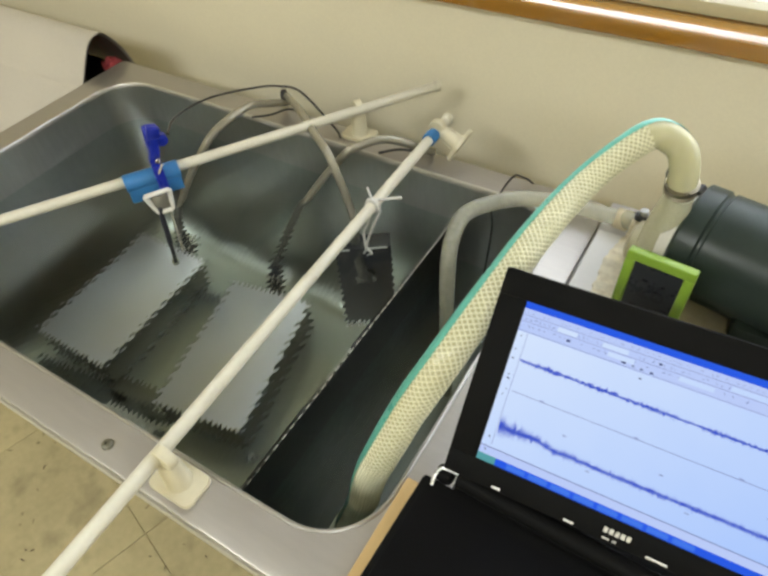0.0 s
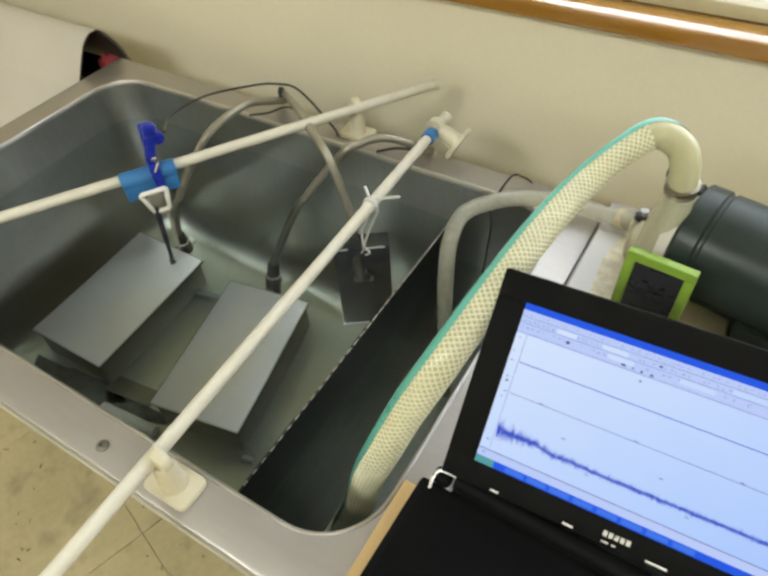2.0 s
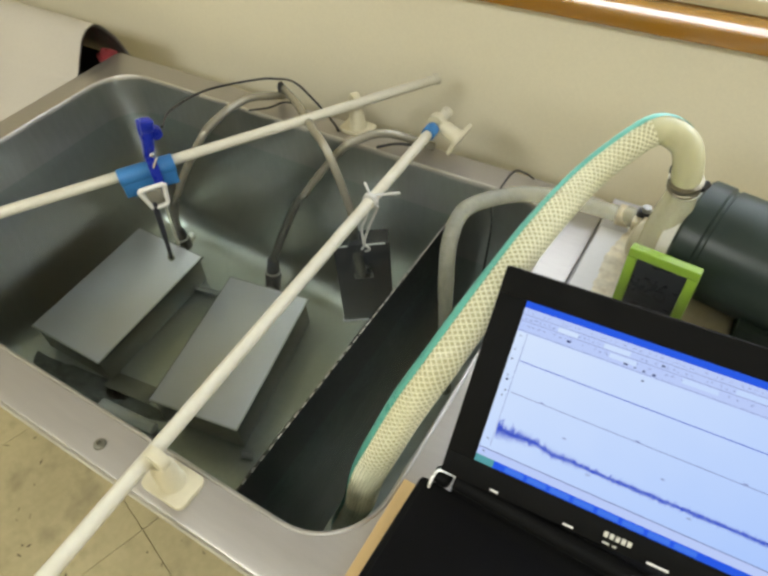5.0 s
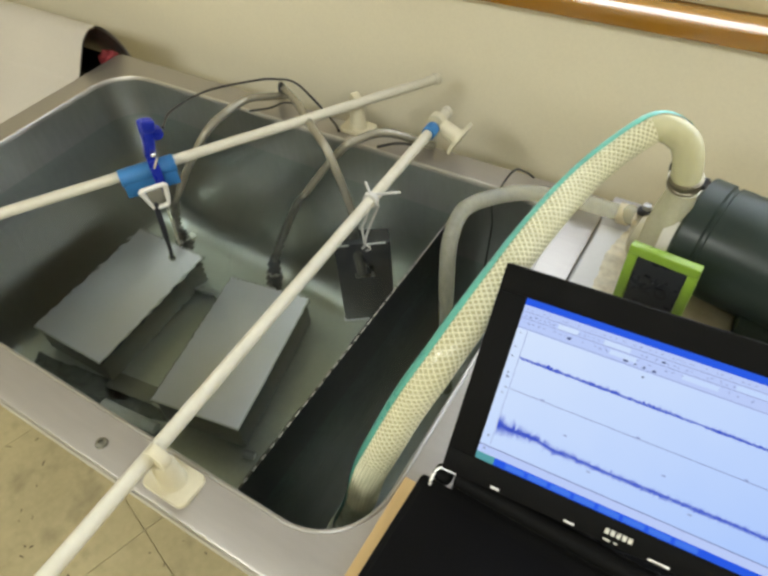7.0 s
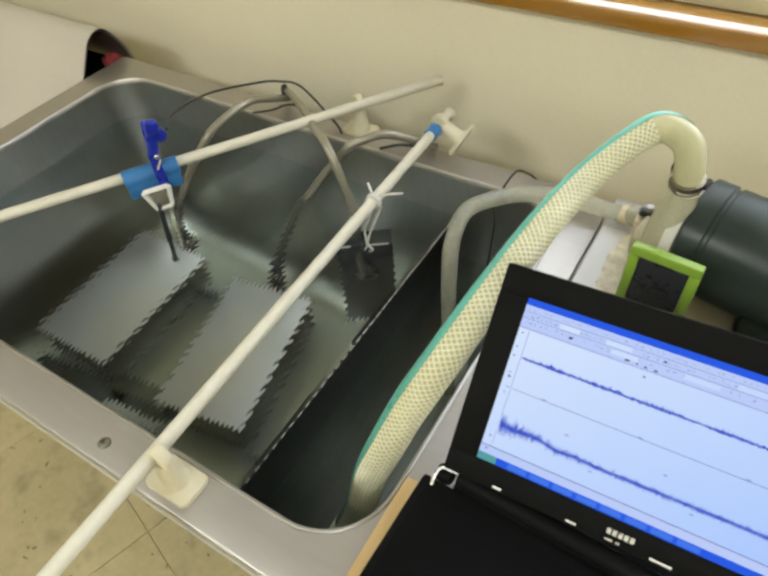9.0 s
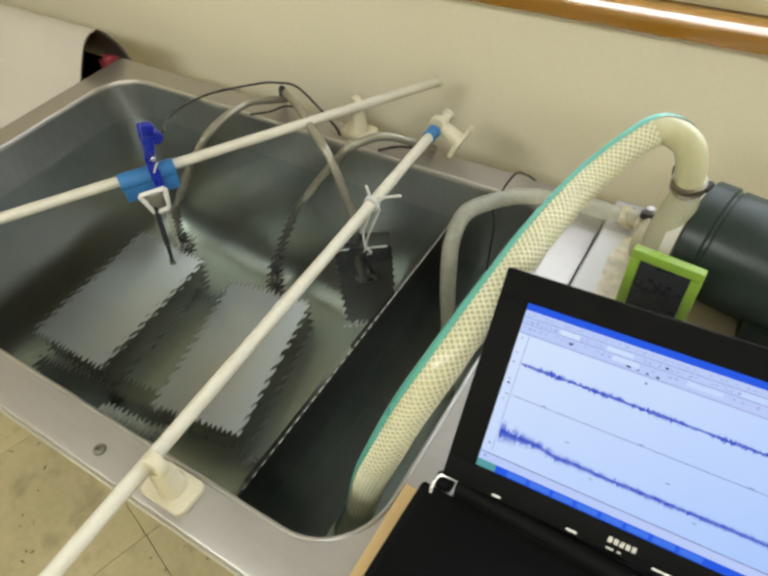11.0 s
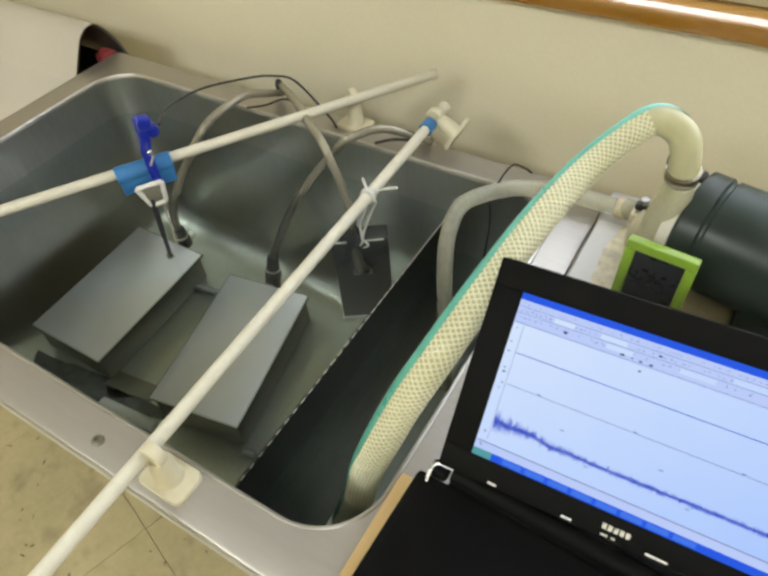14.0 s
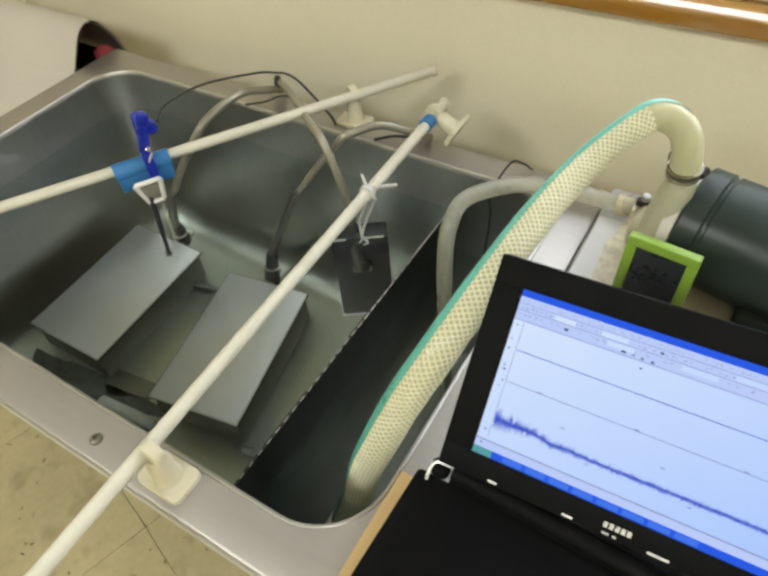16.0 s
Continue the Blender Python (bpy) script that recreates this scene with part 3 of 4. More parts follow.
def laptop():
    yaw = radians(LID_YAW)
    t = thing("laptop", pose(0, 0, 0), "black open laptop with a lit screen on a wooden board", "laptop")
    lid = Matrix.Translation(LID_O) @ pose(0, 0, 0, 0, 0, LID_YAW) @ pose(0, 0, 0, LID_TILT) @ pose(0, 0, 0, 0, 0, 0.8)
    # lid space: x along the hinge, y up the screen, z out of the screen

    def flat(name, x0, x1, y0, y1, z, mt, label="", thick=0.0002):
        ob = part(name, box(x0, x1, y0, y1, z - thick, z), mt, screen, label, smooth=False)
        return ob

    case = part("lid", box(-0.0245, 0.280, -0.021, 0.163, -0.009, -0.0006, 0.003), M_LAPTOP, t)
    case.matrix_local = lid
    for n, a in (("bezel", (-0.0240, 0.2795, 0.1405, 0.1625)), ("bezel", (-0.0240, 0.2795, -0.0205, 0.0)), ("bezel", (-0.0240, 0.0, 0.0, 0.1405)), ("bezel", (0.2555, 0.2795, 0.0, 0.1405))):
        b = part(n, box(a[0], a[1], a[2], a[3], -0.0006, 0.0016, 0.0007), M_LAPTOP, t)
        b.matrix_local = lid
    screen = part("screen", box(0, 0.2555, 0, 0.1405, -0.001, 0.0002), M_SCREEN, t, "lit screen with two blue measuring curves", smooth=False)
    screen.matrix_local = lid
    flat("title_bar", 0.0, 0.2555, 0.1350, 0.1405, 0.0005, M_SCR_BAR)
    flat("tool_bar", 0.0, 0.2555, 0.1155, 0.1350, 0.00045, M_SCR_PALE)
    flat("task_bar", 0.016, 0.2555, 0.0, 0.0062, 0.0005, M_SCR_BAR)
    flat("start_button", 0.0, 0.016, 0.0, 0.0062, 0.0006, M_SCR_GREEN)
    flat("status_band", 0.0, 0.2555, 0.0062, 0.0128, 0.0004, M_SCR_PALE)
    flat("status_line", 0.0, 0.2555, 0.0128, 0.0136, 0.0005, M_SCR_GREY)
    flat("axis_line", 0.0105, 0.25, 0.0652, 0.0657, 0.0005, M_SCR_GREY)
    flat("trace_line", 0.0095, 0.25, 0.0920, 0.0926, 0.0006, M_SCR_LINE)
    rng = random.Random(4)
    bm = bmesh.new()
    for row, odds, high in ((0.1320, 0.75, 0.0011), (0.1268, 0.8, 0.0019), (0.1214, 0.6, 0.0017)):
        x = 0.003
        while x < 0.25:
            wdt = rng.uniform(0.0008, 0.0026)
            if rng.random() < odds:
                hgt = high * rng.uniform(0.5, 1.1)
                for k in range(2):
                    cut = rng.uniform(0.25, 0.6) * wdt
                    y = row + rng.uniform(-0.4, 0.4) * high
                    box(x + k * wdt * 0.4, x + k * wdt * 0.4 + cut, y - hgt / 4, y + hgt / 4, 0.0005, 0.0007, bm=bm)
            x += wdt + rng.uniform(0.0008, 0.0030)
    tagged(part("toolbar_marks", bm, M_SCR_FAINT, screen, smooth=False), kind="stuff")
    for y in (0.1294, 0.1241, 0.1162):
        flat("bar_divider", 0.0, 0.2555, y, y + 0.0004, 0.00055, M_SCR_FAINT)
    for x0, x1, y in ((0.066, 0.086, 0.1268), (0.072, 0.092, 0.1214), (0.030, 0.046, 0.1268), (0.125, 0.150, 0.1214), (0.160, 0.19, 0.1268)):
        flat("tool_field", x0, x1, y - 0.0019, y + 0.0019, 0.0008, M_SCREEN)
    flat("axis_upright", 0.0085, 0.0089, 0.0160, 0.1150, 0.00055, M_SCR_FAINT)
    for k in range(8):
        flat("task_button", 0.026 + k * 0.019, 0.042 + k * 0.019, 0.0010, 0.0052, 0.0007, M_SCR_TASK)
    bm = bmesh.new()
    for px, py, s in ((0.0405, 0.1204, 0.0014), (0.0848, 0.1191, 0.0017), (0.092, 0.1186, 0.0008), (0.0985, 0.1182, 0.0010), (0.106, 0.1180, 0.0012), (0.0999, 0.1111, 0.0009),
                      (0.170, 0.1265, 0.0013), (0.110, 0.1268, 0.0012), (0.003, 0.100, 0.0006), (0.003, 0.092, 0.0008), (0.004, 0.078, 0.0007), (0.0045, 0.0745, 0.0011), (0.006, 0.0655, 0.0007), (0.0045, 0.0605, 0.0006), (0.004, 0.112, 0.0006), (0.005, 0.022, 0.0008), (0.005, 0.0105, 0.0008)):
        box(px - s, px + s, py - s * 0.6, py + s * 0.6, 0.0005, 0.0007, bm=bm)
    tagged(part("screen_marks", bm, M_SCR_DARK, screen, smooth=False), kind="stuff")
    bm = bmesh.new()
    for i in range(9):
        px = 0.035 + i * 0.025
        py = 0.066 - 0.02 * (i % 3)
        box(px, px + 0.003, py, py + 0.0008, 0.0005, 0.0006, bm=bm)
    tagged(part("tick_labels", bm, M_SCR_GREY, screen, smooth=False), kind="stuff")

    def spikes(n, x0, x1, base, spread, seed):
        """A jagged ribbon: base(u) is its height, spread(u) its half width."""
        r = random.Random(seed)
        bm = bmesh.new()
        prev = None
        for i in range(n + 1):
            u = i / n
            s = spread(u)
            c = base(u) + r.uniform(-0.15, 0.15) * s
            a = (bm.verts.new((x0 + (x1 - x0) * u, c + s * (0.15 + 1.3 * r.random() ** 2), 0)), bm.verts.new((x0 + (x1 - x0) * u, c - s * (0.15 + 1.3 * r.random() ** 2), 0)))
            if prev:
                bm.faces.new((prev[0], a[0], a[1], prev[1]))
            prev = a
        return bm

    def spec_base(u):
        return 0.0330 - 0.0032 * min(1, u * 3.0) + 0.0012 * math.exp(-((u - 0.12) / 0.05) ** 2) - 0.0012 * math.exp(-((u - 0.20) / 0.03) ** 2) + 0.0022 * u

    sp = part("spectrum_trace", spikes(1300, 0.0095, 0.25, spec_base, lambda u: 0.0058 * math.exp(-u * 8) + 0.0024, 3), M_SCR_LINE, screen, smooth=False)
    sp.location = (0, 0, 0.0007)
    burst = part("burst_trace", spikes(560, 0.0095, 0.25, lambda u: 0.0, lambda u: 0.0017 + 0.0009 * math.sin(u * 17) ** 2, 8), M_SCR_LINE, screen, smooth=False)
    burst.location = (0, 0.0923, 0.0008)
    # marks under the screen
    for px, w in ((0.0200, 0.0075), (0.0815, 0.0085), (0.146, 0.016)):
        part("rubber_stop", box(px, px + w, -0.0185, -0.0165, 0.0016, 0.0026, 0.0004), M_SILVER, t, "pale rubber stop").matrix_local = lid
    bm = bmesh.new()
    for i in range(5):
        box(0.112 + i * 0.0044, 0.1152 + i * 0.0044, -0.0130, -0.0085, 0.0016, 0.0018, bm=bm)
    part("maker_mark", bm, M_SILVER, t, "pale plain bars of a maker's mark", smooth=False).matrix_local = lid
    for px, w in ((0.1125, 0.0055), (0.1205, 0.003)):
        part("status_light", box(px, px + w, -0.0182, -0.0168, 0.0016, 0.002), M_SILVER, t).matrix_local = lid
    for px in (0.0745, 0.185):
        part("camera_dot", lathe([(0.0016, 0), (0.0016, 0.0004)], pose(px, 0.152, 0.0015), 12), M_KEYS, t).matrix_local = lid
    base = Matrix.Translation((-0.110, 0.226, 0)) @ pose(0, 0, 0, 0, 0, -1.5)
    part("base", box(-0.0145, 0.292, -0.205, -0.010, 0.866, 0.886, 0.004), M_LAPTOP, t).matrix_local = base
    part("rear_edge", box(0.014, 0.290, -0.014, 0.020, 0.866, 0.884, 0.003), M_LAPTOP, t).matrix_local = base
    part("hinge", rod((0.014, 0.000, 0.887), (0.275, 0.000, 0.887), 0.0085), M_LAPTOP, t).matrix_local = base
    part("hinge_cap", box(-0.006, 0.011, -0.010, 0.004, 0.878, 0.893, 0.005, 3), M_LAPTOP, t).matrix_local = base
    part("hinge_trim", tube(smooth_path([(-0.1136, 0.2083, 0.8860), (-0.1137, 0.2173, 0.8928), (-0.1105, 0.2229, 0.8954), (-0.1011, 0.2257, 0.8926), (-0.0932, 0.2269, 0.8894), (-0.0902, 0.2240, 0.8856)], 6), 0.0016, 8), M_SILVER, t, "silver hinge trim")
    part("palm_rest", box(-0.008, 0.286, -0.20, -0.022, 0.8855, 0.8868, 0.0005), M_KEYS, t).matrix_local = base
    return burst, sp


# ---------------------------------------------------------------- assembly
room()
tank()
WATER_OB = water()

transducer(pose(-0.846, 0.382, BOTTOM, 0, 0, 2.0), 0.002)
transducer(pose(-0.590, 0.392, BOTTOM, 0, 0, 11.2), -0.012)

support_rod((-0.93, -0.02, 0.902), (-0.4135, 0.786, 0.901), "ivory plastic rod laid across the tank with a blue sleeve")
support_rod((-0.3287, -0.10, 0.9037), (-0.3660, 0.727, 0.889), "ivory plastic rod laid straight across the tank")
saddle(pose(-0.3305, 0.106, RIM, 0, 0, 0), "ivory plastic pipe saddle standing on the front rim")
saddle(pose(-0.4935, 0.678, RIM, 0, 0, -33), "ivory plastic pipe saddle standing on the back rim", 33, 0.98)
saddle(pose(-0.3247, 0.690, 0.8753, 0, -62, 0), "ivory plastic pipe saddle tipped over on the back rim", 90, 0.95, 0.043)

laptop_parts = laptop()

board = thing("board", pose(0, 0, 0), "pale plywood board across the tank rim", "board")
part("plank", box(-0.141, 0.32, -0.06, 0.213, RIM, 0.866, 0.001), M_BOARD, board)
side = thing("side_table", pose(0, 0, 0), "white side table beside the tank", "table")
part("tabletop", box(-0.1012, 0.95, -0.10, 0.70, 0.825, RIM - 0.0005, 0.002), M_TABLE, side)
for x in (0.0, 0.9):
    for y in (0.0, 0.62):
        part("leg", box(x, x + 0.04, y, y + 0.04, 0, 0.825, 0.002), M_BODY, side)


def discharge_hose():
    t = thing("braided_hose", pose(0, 0, 0), "milky braided hose with a teal stripe arching into the tank", "hose")
    pts = [(-0.0199, 0.5605, 0.9953), (-0.0256, 0.5649, 1.0240), (-0.0359, 0.5687, 1.0390), (-0.0582, 0.5652, 1.0479), (-0.0775, 0.5467, 1.0373), (-0.1017, 0.5031, 1.0171), (-0.1194, 0.4324, 1.0001), (-0.1330, 0.3561, 0.9768),
           (-0.1488, 0.2957, 0.9396), (-0.1667, 0.2648, 0.8917), (-0.1842, 0.2378, 0.8331), (-0.2036, 0.2345, 0.7650), (-0.2183, 0.2322, 0.6900), (-0.2365, 0.2329, 0.6000), (-0.2624, 0.2399, 0.4800), (-0.2624, 0.2399, 0.3800)]
    path = smooth_path(pts, 12)

    def bore(f):
        """The hose swells from the pump to its cut end."""
        return 0.0143 + 0.0036 * min(1.0, max(0.0, f - 0.30) / 0.28)

    part("wall", tube(path, 0, 28, radii=bore), M_HOSE, t)
    bm = bmesh.new()
    prev = None
    for i, (p, tan, _, _) in enumerate(frames(path)):
        r = bore(i / (len(path) - 1))
        d = Vector((-0.10, 0.95, 0.25)).lerp(Vector((-0.77, -0.26, 0.54)), min(1.0, i / len(path) / 0.24))
        d = (d - tan * d.dot(tan)).normalized()
        e = tan.cross(d)
        row = [bm.verts.new(p + (r + 0.0009) * (d * math.cos(a) + e * math.sin(a))) for a in (radians(-28 + 56 * k / 6) for k in range(7))]
        if prev:
            for k in range(6):
                bm.faces.new((prev[k], prev[k + 1], row[k + 1], row[k]))
        prev = row
    part("stripe", bm, M_HOSE_TEAL, t, "teal stripe")
    # two families of crossing yarns just under the skin
    fr = frames(path)
    dist = [0.0]
    for a, b in zip(path, path[1:]):
        dist.append(dist[-1] + (b - a).length)
    total, turn, yarns = dist[-1], 0.080, 14
    steps = int(total / 0.0022)
    for way in (1, -1):
        bm = bmesh.new()
        for y in range(yarns):
            line, k = [], 0
            for i in range(int(steps * 0.085), steps + 1):
                s = total * i / steps
                while k < len(dist) - 2 and dist[k + 1] < s:
                    k += 1
                f = min(1, (s - dist[k]) / max(1e-6, dist[k + 1] - dist[k]))
                p, sd, up = (fr[k][j].lerp(fr[k + 1][j], f) for j in (0, 2, 3))
                a = way * 2 * math.pi * s / turn + 2 * math.pi * y / yarns
                line.append(p + (bore((k + f) / (len(path) - 1)) - 0.00025) * (sd * math.cos(a) + up * math.sin(a)))
            tube(line, 0.00090, 4, bm)
        tagged(part("braid", bm, M_BRAID, t, "pale reinforcing yarn"), kind="stuff")
    part("clamp_band", lathe([(0.0145, 0), (0.0166, 0.0005), (0.0166, 0.0030), (0.0160, 0.0036), (0.0160, 0.0068), (0.0166, 0.0074), (0.0166, 0.0105), (0.0145, 0.011)], axis((-0.0203, 0.562, 0.995), (-0.0212, 0.559, 1.008)), 28), M_CLAMP, t, "dull steel hose clamp")
    part("clamp_screw", rod((-0.0055, 0.556, 1.001), (-0.0015, 0.566, 1.004), 0.0040, 12), M_DARK_CABLE, t, "dark clamp screw")
    part("clamp_tail", tube(smooth_path([(-0.036, 0.566, 0.999), (-0.0385, 0.568, 1.006), (-0.037, 0.570, 1.016)], 6), 0.0009, 6), M_DARK_CABLE, t, "loose end of wire")


discharge_hose()


def pump():
    t = thing("pump", pose(0, 0, 0), "dark green motor pump with a cream pump head", "pump")
    cy, cz, r = 0.598, 0.914, 0.062
    m = axis((-0.0035, cy - 0.0018, cz), (0.38, cy - 0.075, cz))
    part("motor", lathe([(0.056, 0.0), (r - 0.002, 0.002), (r, 0.004), (r, 0.024), (r - 0.003, 0.026), (r - 0.003, 0.029), (r - 0.001, 0.031), (r - 0.001, 0.30), (r - 0.006, 0.304)], m, 48), M_PUMP, t, "dark green cylindrical motor")
    part("end_plate", lathe([(0.040, -0.015), (0.050, -0.013), (0.054, -0.004), (0.056, 0.0)], m, 40), M_WHITE, t)
    part("pump_head", lathe([(0.020, -0.046), (0.026, -0.042), (0.028, -0.012), (0.032, -0.004)], axis((-0.010, cy, cz - 0.034), (0.38, cy - 0.075, cz - 0.034)), 32), M_PUMP_HEAD, t, "cream plastic pump head")
    part("outlet_pipe", lathe([(0.0215, 0), (0.0208, 0.06), (0.0185, 0.085), (0.0160, 0.105), (0.0140, 0.122)], axis((-0.028, 0.592, 0.870), (-0.020, 0.566, 0.985)), 24), M_OUTLET, t, "milky outlet pipe")
    part("inlet_pipe", rod((-0.075, 0.648, 0.87), (-0.03, 0.63, 0.88), 0.0125), M_CLEAR, t)
    part("foot", box(-0.02, 0.072, cy - 0.085, cy + 0.045, RIM + 0.004, 0.866, 0.003), M_PUMP_HEAD, t)
    part("foot", box(0.074, 0.25, cy - 0.085, cy + 0.045, RIM + 0.004, 0.885, 0.003), M_PUMP, t)
    part("name_plate", box(0.075, 0.12, cy - 0.04, cy - 0.012, cz + r - 0.009, cz + r - 0.003), M_WHITE, t)
    part("wing_screw", box(-0.061, -0.044, 0.612, 0.622, 0.900, 0.909, 0.003), M_DARK_CABLE, t, "black wing screw")
    part("screw_cap", lathe([(0.0050, 0), (0.0055, 0.001), (0.0050, 0.006), (0.003, 0.007)], pose(-0.0515, 0.617, 0.9095), 16), M_BODY, t, "bright screw cap")
    part("clamp_block", box(-0.062, -0.046, 0.606, 0.622, 0.884, 0.898, 0.002), M_BRASS, t, "dull brass clamp block")


pump()


def suction_hose():
    pts = [(-0.251, 0.512, 0.45), (-0.251, 0.509, 0.70), (-0.254, 0.5136, 0.798), (-0.260, 0.535, 0.843), (-0.2585, 0.569, 0.864), (-0.235, 0.606, 0.866), (-0.202, 0.633, 0.866), (-0.1535, 0.646, 0.866), (-0.102, 0.649, 0.8665), (-0.0696, 0.6486, 0.8675)]
    t = thing("suction_hose", pose(0, 0, 0), "clear vinyl suction hose over the tank rim", "hose")
    part("wall", tube(smooth_path(pts, 10), 0.0108, 20), M_CLEAR, t)
    part("clamp", rod((-0.085, 0.648, 0.868), (-0.068, 0.648, 0.868), 0.0135), M_BRASS, t, "brass and steel hose clamp")


suction_hose()


def thermometer():
    t = thing("thermometer", pose(-0.0105, 0.480, 0.923, -9, 0, -5), "lime green framed digital thermometer with dark display", "thermometer")
    w, h, b = 0.0335, 0.045, 0.0098
    bm = box(-w, w, -0.006, 0.006, h - b, h, 0.0015)
    box(-w, w, -0.006, 0.006, -h, -h + b, 0.0015, bm=bm)
    box(-w, -w + b, -0.006, 0.006, -h + b, h - b, 0.0015, bm=bm)
    box(w - b, w, -0.006, 0.006, -h + b, h - b, 0.0015, bm=bm)
    part("frame", bm, M_GREEN, t, "lime green frame")
    part("display", box(-w + b, w - b, -0.003, 0.004, -h + b, h - b), M_LCD, t, "dark liquid crystal display")
    part("stand", box(-0.012, 0.012, 0.004, 0.05, -h - 0.034, -h + 0.004, 0.002), M_GREEN, t)
    f = bpy.data.curves.new("digits", "FONT")
    f.body, f.size, f.align_x, f.align_y, f.extrude = "26", 0.031, "CENTER", "CENTER", 0.0002
    o = new("digits", f)
    f.materials.append(M_LCD_INK)
    o.parent = t
    o.matrix_local = pose(0, -0.0036, 0.006, 90)
    for k in range(3):
        part("display_bar", box(-0.015 + k * 0.011, -0.008 + k * 0.011, -0.0035, -0.0028, -0.022, -0.014), M_LCD_INK, t, smooth=False)


thermometer()


def cover():
    """Bent sheet cover standing open-ended beside the tank; its profile lies across x."""
    t = thing("sheet_cover", pose(0, 0, 0), "pale grey bent sheet cover, open at its end", "cover")
    prof = [(0.30, 0.60), (0.56, 0.80), (0.600, 0.836), (0.622, 0.868), (0.640, 0.893), (0.660, 0.905), (0.682, 0.902), (0.702, 0.878), (0.722, 0.835), (0.75, 0.72)]
    prof = [(p.x, p.y) for p in smooth_path([(a, b, 0) for a, b in prof], 6)]
    # An added inner sheet shows the cover's shaded inside by its dark colour.
    for nm, k, mt in (("outer_sheet", 0.0, M_COVER), ("shaded_inside", 0.004, M_COVER_IN)):
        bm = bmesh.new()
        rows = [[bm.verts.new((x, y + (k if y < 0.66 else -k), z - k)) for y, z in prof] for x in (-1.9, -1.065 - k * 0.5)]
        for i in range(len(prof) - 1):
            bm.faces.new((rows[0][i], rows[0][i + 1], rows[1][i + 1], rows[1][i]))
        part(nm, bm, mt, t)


cover()


def red_rag():
    """A crumpled rag pushed into the cover's open end."""
    bm = bmesh.new()
    bmesh.ops.create_icosphere(bm, subdivisions=3, radius=1.0)
    for v in bm.verts:
        k = 1 + 0.35 * noise.noise(v.co * 2.2) + 0.12 * noise.noise(v.co * 6.0)
        v.co = Vector((v.co.x * 0.022 * k, v.co.y * 0.016 * k, v.co.z * 0.018 * k))
    ob = tagged(part("rag", bm, M_RAG), "crumpled dark red rag under the sheet cover", "rag")
    ob.location = (-1.0675, 0.6785, 0.8383)
    sh = thing("wall_shelf", pose(0, 0, 0), "dark steel ledge under the sheet cover", "ledge")
    part("ledge_plate", box(-1.88, -1.07, 0.634, 0.712, 0.8143, 0.8223, 0.001), M_WEIR, sh)
    for x in (-1.80, -1.15):
        part("leg", box(x, x + 0.02, 0.66, 0.68, 0, 0.8143, 0.001), M_BODY, sh)


red_rag()

band = thing("rod_band", pose(0, 0, 0), "light blue rubber band round the straight rod", "sleeve")
part("wrap", lathe([(0.0074, 0), (0.0096, 0), (0.0098, 0.001), (0.0098, 0.017), (0.0096, 0.018), (0.0074, 0.018)], axis((-0.3631, 0.662, 0.8902), (-0.366, 0.727, 0.889)), 22), M_BLUE_SLEEVE, band)
pipe = thing("pipe_stub", pose(0, 0, 0), "pale pipe stub lying on the tank floor", "pipe")
part("run", rod((-0.745, 0.213, BOTTOM + 0.010), (-0.635, 0.226, BOTTOM + 0.010), 0.010), M_WHITE, pipe)


pipe = thing("pipe_stub", pose(0, 0, 0), "dull steel pipe stub between the two boxes", "pipe")
part("run", rod((-0.775, 0.482, BOTTOM + 0.012), (-0.715, 0.496, BOTTOM + 0.012), 0.0065), M_BODY, pipe)
floor_plate = thing("floor_plate", pose(-0.728, 0.264, BOTTOM, 0, 0, 9), "dark stained steel plate on the tank floor", "plate")
part("sheet_metal", box(-0.046, 0.046, -0.016, 0.016, 0, 0.004, 0.001), M_CASE, floor_plate)


def floor_patch():
    """Thin dark patch with a ragged outline on the tank floor."""
    bm = bmesh.new()
    rng = random.Random(17)
    turn = radians(6)
    for cx, cy, rx, ry in ((-0.83, 0.222, 0.115, 0.026), (-0.70, 0.238, 0.060, 0.018)):
        ring = []
        for k in range(36):
            a = 2 * math.pi * k / 36
            f = 1 + 0.22 * math.sin(3 * a + cx * 9) + rng.uniform(-0.12, 0.12)
            x, y = rx * f * math.cos(a), ry * f * math.sin(a)
            ring.append(bm.verts.new((cx + x * math.cos(turn) - y * math.sin(turn), cy + x * math.sin(turn) + y * math.cos(turn), BOTTOM + 0.0012)))
        bm.faces.new(ring)
    tagged(part("floor_patch", bm, M_DARK_MOTTLE, smooth=False), "dark mottled patch on the tank floor", "dirt", kind="stuff")


floor_patch()
pipe_end = thing("pipe_stub", pose(0, 0, 0), "small dull pipe end on the tank floor", "pipe")
part("run", rod((-0.485, 0.267, BOTTOM + 0.009), (-0.466, 0.273, BOTTOM + 0.007), 0.007), M_BODY, pipe_end)


